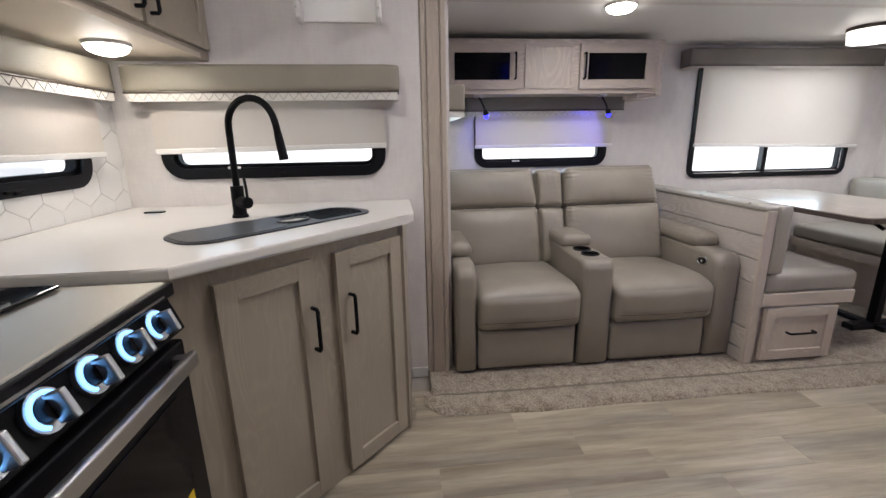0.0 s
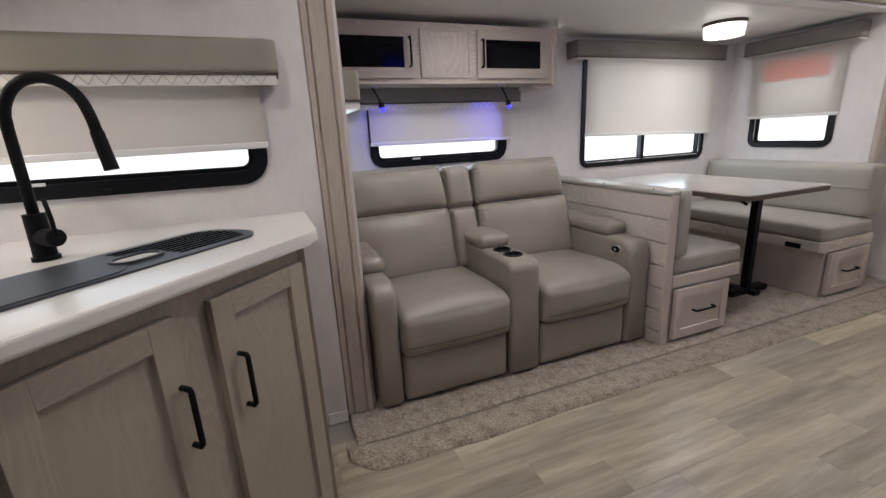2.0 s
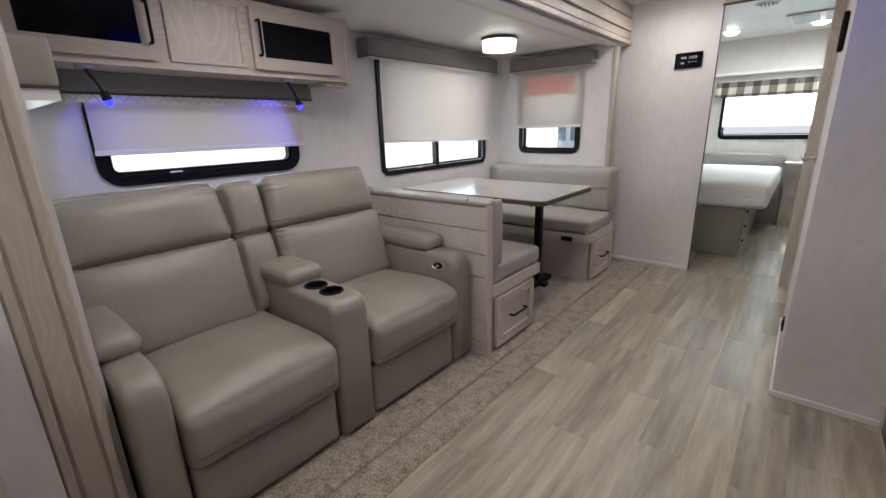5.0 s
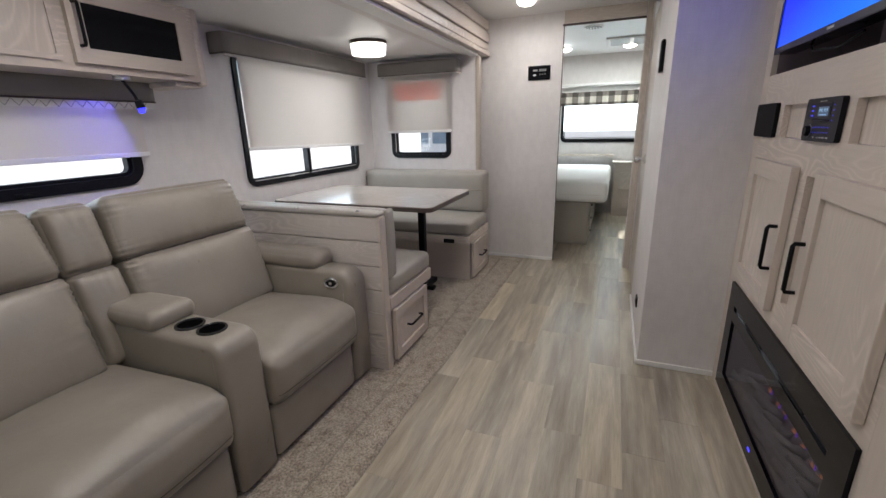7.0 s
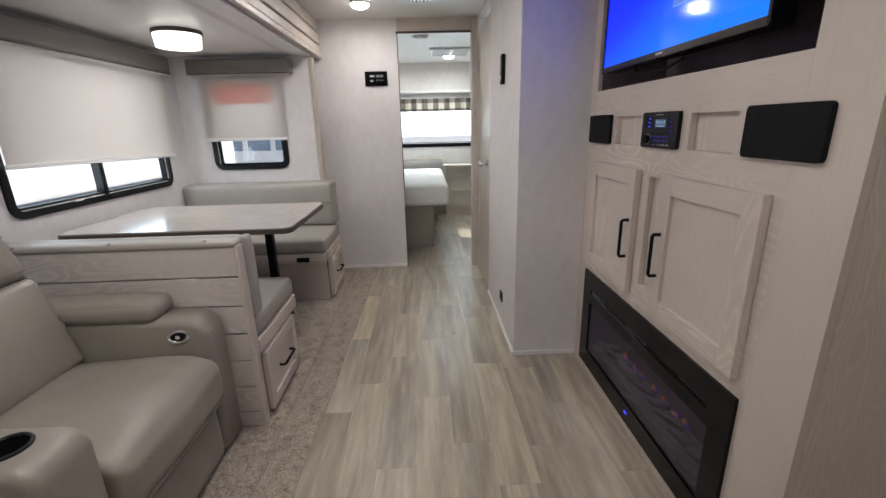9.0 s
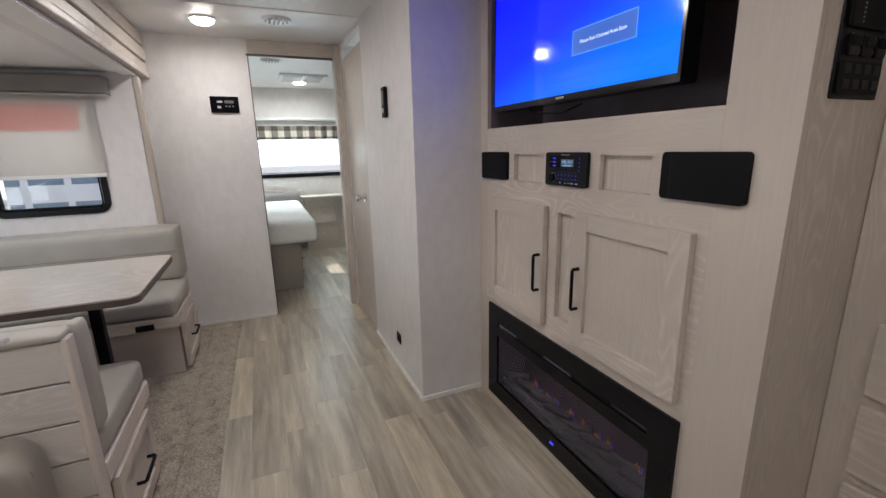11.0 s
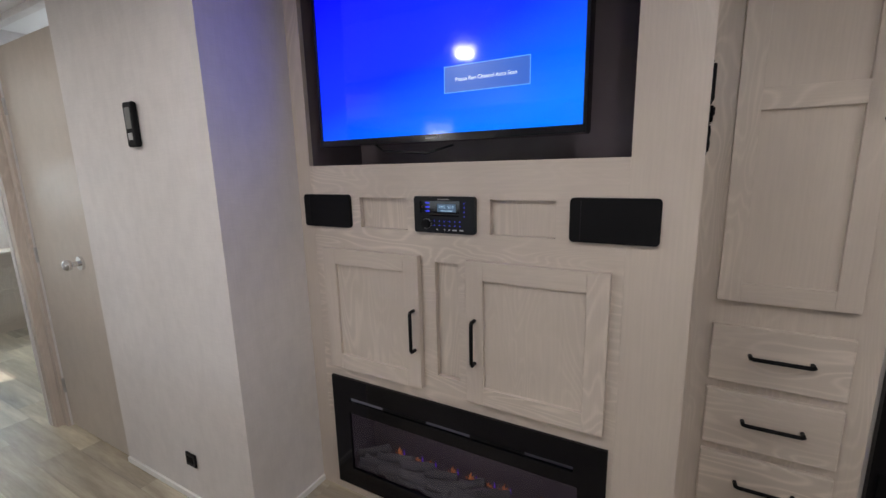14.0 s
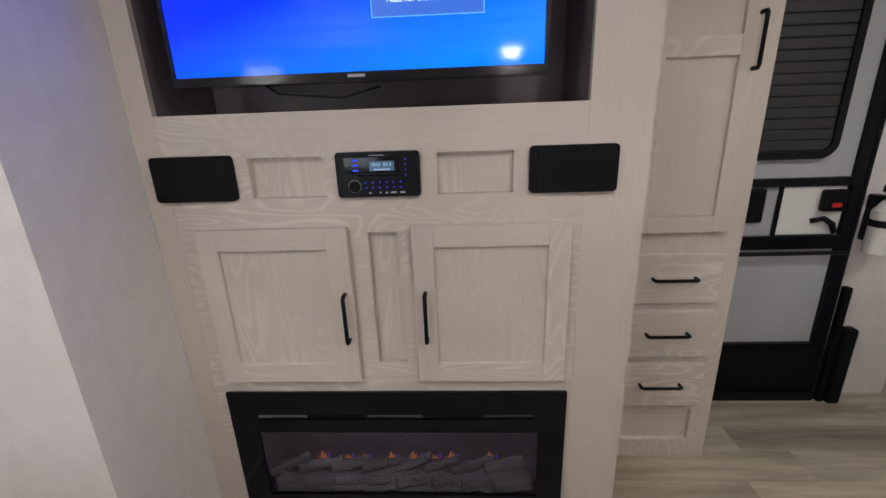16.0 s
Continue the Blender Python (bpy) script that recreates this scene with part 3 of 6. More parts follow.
# door frame round the bedroom opening and header panel
structure("trim_doorway", join(bx(XP - 0.010, XP - 0.001, 1.386, 1.393, 0, 2.03), bx(XP - 0.014, XP - 0.001, 0.775, 1.40, 2.025, 2.04)), M_TABLEEDGE, "thin dark edging round the bedroom doorway", "trim")
structure("door_header", bx(XP - 0.012, XP - 0.002, 0.775, 1.39, 2.042, ZC - 0.002), M_WOODY, "greige wood panel above the bedroom doorway", "trim")
structure("trim_jamb", join(bx(XP - 0.05, XP - 0.002, 0.722, 0.77, 0, 2.13), bx(3.97, 4.015, YB + 0.001, YB + 0.014, 0, 2.11)), M_WOOD, "greige wood jamb between corridor and bedroom", "trim")
structure("trim_ceiling_joint", join(bx(3.28, 3.295, YB + 0.002, 2.03, ZC - 0.006, ZC - 0.0005), bx(XR, 3.25, 0.98, 0.995, ZC - 0.005, ZC - 0.0005)), M_TRIMW, "narrow white ceiling joint strip", "trim")

# baseboards
for name, b in (
    ("baseboard_partition", (XP - 0.012, XP - 0.001, 1.40, 2.03, 0, 0.028)),
    ("baseboard_corridor", (XB, 3.32, YB + 0.001, YB + 0.012, 0, 0.028)),
    ("baseboard_corner", (XB - 0.012, XB - 0.001, YE + 0.002, YB + 0.012, 0, 0.028)),
    ("baseboard_kitchen", (0.05, 0.135, YW - 0.012, YW - 0.001, 0.0, 0.055)),
):
    structure(name, bx(*b, 0.003), M_TRIMW, "slim white baseboard", "baseboard")


# slide-out opening trim: two upright posts and a fluted header
def fluted_post(name, x0, x1, y0, z0, z1, y1=YK):
    post = thing(name, "fluted greige wood trim beside the slide-out opening", "trim", kind="structure")
    part("core", bx(x0, x1, y0, y1, z0, z1, 0.004), M_POST, post)
    w = x1 - x0
    for f0, f1 in ((0.03, 0.20), (0.26, 0.72), (0.78, 0.97)):
        part("flute", bx(x0 + f0 * w, x0 + f1 * w, y0 - 0.007, y0 + 0.002, z0, z1, 0.003), M_POST, post)
    return post


fluted_post("trim_post_rear", 0.136, 0.254, 2.085, 0.02, 1.838)
fluted_post("trim_post_front", SX1 - 0.004, 3.88, 2.052, 0.02, 1.82, 2.076)
header = thing("trim_header", "fluted greige wood header above the slide-out", "trim", kind="structure")
part("core", bx(0.14, XP - 0.003, 2.05, YK, 1.84, ZC - 0.001), M_WOODX, header)
for z0, z1, d in ((1.842, 1.877, 0.030), (1.885, 1.94, 0.016), (1.95, 2.03, 0.024), (2.05, 2.125, 0.018)):
    part("moulding", bx(0.14, XP - 0.004, 2.05 - d, 2.052, z0, z1, 0.006), M_WOODX, header)
part("soffit", bx(SX0, SX1 - 0.001, 2.055, 2.13, 1.822, 1.836), M_TRIMW, header, "white underside strip")

# carpet of the slide-out, with its folded front flap
carpet = thing("carpet", "mottled beige cut-pile carpet with a folded bound edge", "carpet", kind="structure")
part("pile", bx(0.14, 3.98, 1.866, SY, 0.0, 0.022, 0.008), M_CARPET, carpet)


def flap():
    bm = bmesh.new()
    n = 160
    rows = []
    for i in range(n + 1):
        x = 0.10 + (3.92 - 0.10) * i / n
        wob = 0.012 * noise.noise((x * 2.1, 0, 0)) + 0.006 * noise.noise((x * 9, 3, 0))
        cut = 0.10 * max(0, 1 - (x - 0.10) / 0.11) ** 1.5
        front = 1.712 - 0.04 * max(0, (x - 1.4) / 2.5) + wob + cut
        rows.append([bm.verts.new(p) for p in ((x, front, 0.0), (x, front + 0.004, 0.012), (x, front + 0.05, 0.018), (x, 1.868, 0.017), (x, 1.93, 0.0))])
    for a, b in zip(rows, rows[1:]):
        for k in range(4):
            bm.faces.new((a[k], b[k], b[k + 1], a[k + 1]))
    return bm


part("flap", flap(), M_CARPET, carpet, smooth=True)
part("piping", tube(bmesh.new(), [(0.135, 2.01, 0.025), (0.145, 1.93, 0.024), (0.18, 1.872, 0.022), (0.26, 1.858, 0.0215)] + [(0.26 + 0.1 * k, 1.858 + 0.002 * math.sin(k * 1.3), 0.0215) for k in range(1, 37)], 0.0024, 6), M_VALANCE, carpet, "dark bound seam")


# ---- windows and shades ----
def window(name, w, h, at, label, mullion=None, vent=True, r=0.07, t=0.035):
    """A black-framed window; local x along the wall, room towards -y, origin at the window's centre on the wall face."""
    win = thing(name, label, "window", kind="structure", at=at)
    part("window_frame", ring_round(w, h, r, t, -0.014, 0.045), M_BLACK, win, smooth=False)
    part("inner_frame", ring_round(w - 2 * t + 0.008, h - 2 * t + 0.008, max(r - t, 0.02) + 0.004, 0.020, 0.004, 0.04), M_MATTE, win)
    g = part("pane", slab_round(w - 2 * t, h - 2 * t, max(r - t, 0.02), 0.026, 0.030), M_GLASS, win, "clear pane")
    g.visible_shadow = False
    if mullion is not None:
        part("mullion", bx(mullion - 0.017, mullion + 0.017, -0.006, 0.042, -h / 2 + t, h / 2 - t, 0.003), M_BLACK, win)
    if vent:
        part("latch", join(bx(-0.035, 0.035, -0.026, -0.013, -h / 2 + 0.012, -h / 2 + 0.024, 0.004), bx(-0.012, 0.012, -0.034, -0.02, -h / 2 + 0.008, -h / 2 + 0.02, 0.003)), M_MATTE, win)
        part("tab", bx(-w * 0.22, -w * 0.22 + 0.055, -0.0165, -0.0135, -h / 2 + t - 0.004, -h / 2 + t + 0.006, 0.001), M_WHITEP, win, "small white pull tab")
    return win


def shade(name, length, z0, z1, depth, at, blind, label, mat=None, lace=0.034, category="window valance", hang=0.45):
    """An upholstered valance with a lace hem, and its roller blind (x0, x1, bottom, hang left/right)."""
    v = thing(name, label, category, at=at)
    mat = mat or M_VALANCE
    part("pelmet", pillow(-length / 2, length / 2, -depth, 0.0, z0, z1, 0.014, (0.0, 0.004, 0.0), 9), mat, v, smooth=True)
    part("welt", tube(bmesh.new(), [(-length / 2 + 0.004, -0.01, z0), (-length / 2 + 0.004, -depth + 0.004, z0), (length / 2 - 0.004, -depth + 0.004, z0), (length / 2 - 0.004, -0.01, z0)], 0.004, 6), M_TABLEEDGE, v, "dark piping")
    if lace:
        hem = bx(-length / 2 + 0.01, length / 2 - 0.01, -depth + 0.006, -depth + 0.010, z0 - lace, z0 + 0.002)
        box(hem, length / 2 - 0.014, length / 2 - 0.010, -depth + 0.01, -0.008, z0 - lace, z0 + 0.002)
        box(hem, -length / 2 + 0.010, -length / 2 + 0.014, -depth + 0.01, -0.008, z0 - lace, z0 + 0.002)
        part("lace_hem", hem, M_LACE, v, "white lace hem")
        lines = bmesh.new()
        k, x = 0, -length / 2 + 0.012
        while x + 0.042 < length / 2 - 0.01:
            za, zb = (z0 - lace + 0.003, z0 - 0.004) if k % 2 else (z0 - 0.004, z0 - lace + 0.003)
            tube(lines, [(x, -depth + 0.0055, za), (x + 0.021, -depth + 0.0045, zb)], 0.0013, 4)
            x += 0.021
            k += 1
        part("lace_stitch", lines, M_LACELINE, v, "grey zigzag stitching")
    if blind:
        b0, b1, zb, tilt = blind
        bm = bmesh.new()
        y = -depth * hang
        cols = []
        for i in range(13):
            x = b0 + (b1 - b0) * i / 12
            low = zb + tilt * i / 12
            cols.append([bm.verts.new((x, y + dy + 0.0015 * math.sin(i * 0.9), low + (z1 - 0.03 - low) * j / 6)) for dy in (0, 0.0016) for j in range(7)])
        for a, b in zip(cols, cols[1:]):
            for off in (0, 7):
                for j in range(6):
                    bm.faces.new((a[off + j], b[off + j], b[off + j + 1], a[off + j + 1]))
        part("blind", bm, M_BLIND, v, "cream roller blind, lowered", smooth=True)
        bar = bx(b0 - 0.004, b1 + 0.004, y - 0.006, y + 0.007, -0.011, 0.011, 0.004)
        part("bottom_bar", bar, M_TRIMW, v, "white bottom bar", at=pose(0, 0, 0) @ Matrix.Translation((0, 0, zb + tilt / 2)) @ Matrix.Rotation(-math.atan2(tilt, b1 - b0), 4, "Y"))
    return v


# kitchen, over the sink
window("window_1", 0.97, 0.396, pose(-0.518, YW, 1.2615), "long black-framed kitchen window, half covered", r=0.094, t=0.047)
shade("window_valance", 1.10, 1.419, 1.526, 0.112, pose(-0.509, YW, 0), (-0.489, 0.48, 1.186, 0.011), "taupe vinyl valance with lace hem over a cream blind, kitchen")
# rear wall
window("window_2", 0.753, 0.433, pose(XR, 1.503, 1.280, 0, 0, 90), "black-framed rear window, half covered", r=0.094, t=0.047)
shade("window_valance", 0.894, 1.419, 1.53, 0.1035, pose(XR, 1.517, 0, 0, 0, 90), (-0.414, 0.395, 1.182, 0.0), "taupe vinyl valance with lace hem over a cream blind, rear wall")
# behind the sofa
window("window_3", 0.98, 0.42, pose(1.055, SY, 1.225), "black-framed window behind the sofa, half covered", r=0.09, t=0.045)
shade("window_valance", 1.11, 1.40, 1.50, 0.125, pose(1.045, SY, 0), (-0.48, 0.51, 1.165, -0.004), "grey vinyl valance with lace hem, blind lit blue", M_VALANCE2)
# dinette side
window("window_4", 1.32, 0.83, pose(2.86, SY, 1.315), "black-framed two-pane dinette window, half covered", mullion=-0.03)
shade("window_valance", 1.50, 1.685, 1.80, 0.125, pose(2.80, SY, 0), (-0.60, 0.735, 1.15, -0.03), "grey vinyl valance over a cream blind at the dinette", M_VALANCE2, lace=0.016)
# dinette end
window("window_5", 0.60, 0.72, pose(SX1, 2.61, 1.335, 0, 0, -90), "black-framed window at the dinette's end, half covered", vent=False)
shade("window_valance", 0.77, 1.70, 1.805, 0.11, pose(SX1, 2.585, 0, 0, 0, -90), (-0.35, 0.285, 1.215, 0.0), "grey vinyl valance over a cream blind at the dinette's end", M_VALANCE2, lace=0.012, hang=0.16)
# beside the sofa
shade("window_valance", 0.62, 1.365, 1.495, 0.115, pose(SX0, 2.68, 0, 0, 0, 90), None, "taupe vinyl valance with lace hem beside the sofa")
window("window_9", 0.54, 0.42, pose(SX0, 2.69, 1.215, 0, 0, 90), "black-framed window beside the sofa", vent=False)
# bedroom
window("window_6", 1.45, 0.66, pose(XF, 0.935, 1.32, 0, 0, -90), "black-framed wide bedroom window", vent=False)
part("roller_blind", bx(-0.69, 0.69, -0.022, -0.019, -0.175, 0.33), M_SHEERW, bpy.data.objects["window_6"], "white sheer roller blind")
part("bug_screen_bar", bx(-0.70, 0.70, -0.004, 0.003, -0.27, -0.262), M_BLACK, bpy.data.objects["window_6"])


def gathered_valance():
    bm = bmesh.new()
    n = 120
    cols = []
    for i in range(n + 1):
        x = -0.8 + 1.6 * i / n
        fold = 0.018 * math.sin(i * 0.8) + 0.006 * math.sin(i * 2.3)
        cols.append([bm.verts.new((x, -0.09 - fold * s, z)) for s, z in ((0.3, 1.66), (0.7, 1.60), (1.0, 1.53), (1.1, 1.485))])
    for a, b in zip(cols, cols[1:]):
        for j in range(3):
            bm.faces.new((a[j], b[j], b[j + 1], a[j + 1]))
    return bm


cv = thing("curtain_valance", "grey and cream gingham valance above the bedroom window", "curtain", at=pose(XF, 0.935, 0, 0, 0, -90))
part("cloth", gathered_valance(), M_CHECK, cv, smooth=True)
part("rod", cyl(bmesh.new(), (-0.82, -0.06, 1.655), (0.82, -0.06, 1.655), 0.008), M_WHITEP, cv)
window("window_8", 1.26, 0.60, pose(5.3, YK, 1.325), "black-framed bedroom window beside the bed", vent=False)
window("window_7", 0.50, 0.60, pose(5.225, YD, 1.275, 0, 0, 180), "black-framed bedroom side window", vent=False)
part("roller_blind", bx(-0.22, 0.22, -0.012, -0.009, -0.075, 0.29), M_BLIND, bpy.data.objects["window_7"], "cream roller blind")

# outside the windows
ow = tagged(new("neighbour_trailer"), "white trailer parked beyond the windows, far side", "trailer")
part("body", bx(-9, 30, 12.0, 14.4, -0.5, 2.6, 0.15), M_OUTWALL, ow)
part("stripe", bx(-9.0, 30.0, 11.985, 12.0, -0.2, 0.0), M_OUTWALL, ow)
sign = tagged(new("window_film"), "orange translucent film on the dinette's end window, lit by daylight", "film")
part("panel", slab_round(0.48, 0.155, 0.04, -0.001, 0.0), M_ORANGE, sign, at=pose(SX1 - 0.0150, 2.625, 1.565, 0, 0, -90))
part("backing_strip", bx(SX1 + 0.031, SX1 + 0.0325, 2.36, 2.85, 1.63, 1.636), M_WHITEP, sign)

nt_ = tagged(new("parked_trailer"), "blue-grey trailer end with pale posts, parked beyond the end window", "trailer")
part("body", bx(10.0, 13.0, 2.9, 5.45, -0.4, 2.7, 0.08), M_OUTBLUE, nt_)
for _y in (3.3, 3.9, 4.5, 5.1):
    part("post", bx(9.95, 10.0, _y, _y + 0.09, -0.4, 2.7), M_OUTWALL, nt_)
part("band", bx(9.94, 9.99, 2.95, 5.4, 0.55, 0.85), M_OUTWALL, nt_)


# ---- shared joinery ----
def bar_handle(parent, p0, p1, out, name="handle", r=0.0064):
    """A square black bar pull between two points, standing out along out."""
    p0, p1, out = Vector(p0), Vector(p1), Vector(out)
    o = out.normalized() * 0.028
    d = (p1 - p0).normalized()
    bm = tube(bmesh.new(), [p0, p0 + o * 0.85, p0 + o + d * 0.006, p1 + o - d * 0.006, p1 + o * 0.85, p1], r, 8)
    return part(name, bm, M_MATTE, parent, "matte black bar pull", smooth=True)


def shaker(parent, x0, x1, z0, z1, y, mats, rail=0.062, thick=0.024, name="door", hung=1):
    """A framed door in the local x-z plane, front face at y, looking to -y * hung."""
    mu, mx = mats
    f, b = (y, y + thick) if hung > 0 else (y, y - thick)
    lo, hi = min(f, b), max(f, b)
    d = part(name, bx(x0, x0 + rail, lo, hi, z0, z1, 0.0016), mu, parent)
    part("stile", bx(x1 - rail, x1, lo, hi, z0, z1, 0.0016), mu, d)
    part("rail", bx(x0 + rail, x1 - rail, lo + 0.0002, hi - 0.0002, z1 - rail, z1, 0.001), mx, d)
    part("rail", bx(x0 + rail, x1 - rail, lo + 0.0002, hi - 0.0002, z0, z0 + rail, 0.001), mx, d)
    inset = 0.012 * (1 if hung > 0 else -1)
    p0, p1 = sorted((f + inset, b - inset * 0.3))
    part("panel", bx(x0 + rail - 0.004, x1 - rail + 0.004, p0, p1, z0 + rail - 0.004, z1 - rail + 0.004), mu, d)
    return d


# ---- sofa: two recliners with a console ----
def gathered(bm, amount=0.0085, reach=0.045, pitch=0.021, seed=0.0):
    """Puckers a cushion along its side seams and gives the hide slow hollows."""
    xs, zs = [v.co.x for v in bm.verts], [v.co.z for v in bm.verts]
    x0, x1, z0, z1 = min(xs), max(xs), min(zs), max(zs)
    ymid = sum(v.co.y for v in bm.verts) / len(bm.verts)
    for v in bm.verts:
        x, y, z = v.co
        if y > ymid:
            continue
        side = math.exp(-min(x - x0, x1 - x) / reach)
        ends = math.exp(-min(z - z0, z1 - z) / reach)
        n1 = noise.noise((x * 9 + seed, z * 9, seed))
        a = math.sin(z / pitch * 2 * math.pi + 5 * n1) * side * (0.6 + 0.8 * n1)
        b = math.sin(x / (pitch * 1.7) * 2 * math.pi + 6 * n1) * ends * (0.35 + n1)
        v.co.y += amount * (a + 0.8 * b) + 0.004 * noise.noise((x * 5 + seed, z * 6, 2.0))
    return bm


def hollowed(bm, seed=0.0, amount=0.004):
    """Slow dents on the top and front of a seat cushion."""
    zs = [v.co.z for v in bm.verts]
    z1 = max(zs)
    for v in bm.verts:
        d = noise.noise((v.co.x * 6 + seed, v.co.y * 5, v.co.z * 4)) + 0.5 * noise.noise((v.co.x * 15, v.co.y * 13 + seed, 1.0))
        up = min(1.0, max(0.0, (v.co.z - z1 + 0.11) / 0.09))
        up = up * up * (3 - 2 * up)
        v.co.z += amount * d * up
        v.co.y += amount * 0.7 * d * (1 - up)
    return bm


def side_slab(outline, x0, x1, r, n=5):
    """A padded slab of the side outline (y, z), with its two long rims rounded."""
    bm = bmesh.new()
    m = len(outline)
    pts = [Vector(p) for p in outline]
    inward = []
    for k in range(m):
        d = (pts[(k + 1) % m] - pts[k - 1]).normalized()
        inward.append(Vector((-d.y, d.x)))
    area = sum(pts[k - 1].x * pts[k].y - pts[k].x * pts[k - 1].y for k in range(m))
    if area < 0:
        inward = [-v for v in inward]
    rings = []
    for s in range(2 * n + 2):
        a = math.pi / 2 * (s / n if s <= n else (2 * n + 1 - s) / n)
        e = r * (1 - math.sin(a))
        x = x0 + r * (1 - math.cos(a)) if s <= n else x1 - r * (1 - math.cos(a))
        rings.append([bm.verts.new((x, *(p + w * e))) for p, w in zip(pts, inward)])
    for a, b in zip(rings, rings[1:]):
        for k in range(m):
            bm.faces.new((a[k - 1], a[k], b[k], b[k - 1]))
    bm.faces.new(rings[0]), bm.faces.new(rings[-1])
    return bm


def arm_outline(y0, y1, z0, z1, front, n=9):
    pts = [(y1, z0), (y1, z1)]
    pts += [(y0 + front - front * math.sin(a), z1 - front + front * math.cos(a)) for a in (math.pi / 2 * k / n for k in range(n + 1))]
    pts += [(y0, (z1 + z0) / 2), (y0, z0 + 0.02), (y0 + 0.02, z0)]
    return pts


def spaced(a, b, n):
    return [a + (b - a) * k / n for k in range(n + 1)]


def stitched(hide, points, way):
    """A fine seam laid on the hide where lines from the points along way meet it."""
    hits = [hide.ray_cast(Vector(p), Vector(way))[0] for p in points]
    return tube(bmesh.new(), [h for h in hits if h is not None], 0.0019, 5)


def recliner_sofa():
    s = thing("recliner_sofa", "two-seat taupe leather recliner sofa with cup-holder console, on carpet", "sofa")
    L = M_LEATHER
    part("base", bx(0.31, 1.79, 2.14, 2.90, 0.025, 0.30, 0.01), M_MATTE, s, "black base frame")
    lean = pose(0, 2.50, 0.46) @ Matrix.Rotation(radians(-17), 4, "X")
    for x0, x1, xa, xb in ((0.392, 0.925, 0.292, 0.868), (1.110, 1.652, 1.046, 1.660)):
        part("footrest", hollowed(pillow(x0 + 0.004, x1 - 0.004, 2.034, 2.20, 0.036, 0.266, 0.024, (0, 0.016, 0), 16, 2.5), x0), L, s, smooth=True)
        seat = hollowed(pillow(x0, x1, 1.990, 2.62, 0.268, 0.486, 0.034, (0, 0.012, 0.024), 30, 2.6), x0 * 3)
        for v in seat.verts:
            # the front edge rolls over, and the top sinks a little towards the back
            f = max(0.0, 1 - (v.co.y - 1.978) / 0.13)
            up = max(0.0, (v.co.z - 0.30) / 0.19)
            v.co.z -= 0.048 * f * f * up + 0.02 * up * max(0.0, (v.co.y - 2.2) / 0.4)
            v.co.y += 0.014 * max(0.0, 0.34 - v.co.z) / 0.07 * max(0.0, 1 - (v.co.y - 1.978) / 0.1)
        hide = BVHTree.FromBMesh(seat)
        made = part("seat", seat, L, s, smooth=True)
        part("seam", stitched(hide, [(x, 1.9, 0.318) for x in spaced(x0 + 0.012, x1 - 0.012, 30)], (0, 1, 0)), M_STITCH, made)
        low = gathered(pillow(xa + 0.006, xb + 0.004, -0.03, 0.17, 0.0, 0.362, 0.032, (0, 0.034, 0), 40, 3), seed=xa * 7)
        part("backrest", low, L, s, smooth=True, at=lean)
        head = gathered(pillow(xa, xb, -0.03, 0.20, 0.354, 0.604, 0.038, (0, 0.036, 0.006), 40, 3), seed=xa * 3 + 2)
        for v in head.verts:
            v.co.x += (0.012 - 0.028 * (v.co.x - xa) / (xb - xa)) * max(0, (v.co.z - 0.40) / 0.2)
        made = part("headrest", head, L, s, smooth=True, at=lean)
        # dark tube laid in the gap below the headrest, in place of its shade
        part("crease", tube(bmesh.new(), [(x, -0.012, 0.3585) for x in spaced(xa + 0.02, xb - 0.02, 12)], 0.0042, 6), M_STITCH, made)
    at = pose(0, 2.518, 0.46) @ Matrix.Rotation(radians(-17), 4, "X")
    part("console_back", gathered(pillow(0.876, 1.050, -0.02, 0.16, 0.0, 0.352, 0.034, (0, 0.024, 0), 30), 0.008, seed=4), L, s, smooth=True, at=at)
    part("console_headrest", gathered(pillow(0.866, 1.046, -0.022, 0.18, 0.345, 0.592, 0.038, (0, 0.026, 0.004), 30), 0.008, seed=8), L, s, smooth=True, at=at)
    for x0, x1 in ((0.28, 0.388), (1.660, 1.806)):
        arm = part("arm", side_slab(arm_outline(2.026, 2.76, 0.030, 0.612, 0.085), x0, x1, 0.026), L, s, smooth=True)
        part("arm_pad", hollowed(pillow(x0 - 0.008, x1 + 0.008, 2.205, 2.76, 0.602, 0.682, 0.038, (0, 0, 0.008), 14), x0), L, arm, smooth=True)
    con = part("console", side_slab(arm_outline(2.022, 2.66, 0.030, 0.615, 0.06), 0.933, 1.102, 0.026), L, s, smooth=True)
    part("console_lid", hollowed(pillow(0.928, 1.110, 2.315, 2.60, 0.606, 0.676, 0.032, (0, 0, 0.006), 12), 6), L, con, smooth=True)
    for y in (2.250, 2.145):
        # no recess: a flat black disc stands in for the well's shade
        cup = part("cup_holder", cyl(bmesh.new(), (1.018, y, 0.612), (1.018, y, 0.6162), 0.040, n=28), M_HOLE, con, "cup holder with a glossy rim, its shaded well a flat black disc")
        ring = bmesh.new()
        tube(ring, [(1.018 + 0.044 * math.cos(a), y + 0.044 * math.sin(a), 0.6175) for a in (2 * math.pi * k / 32 for k in range(33))], 0.0052, 8)
        part("rim", ring, M_RIM, cup, smooth=True)
    # reclining switch on the inner face of the arm
    plates = []
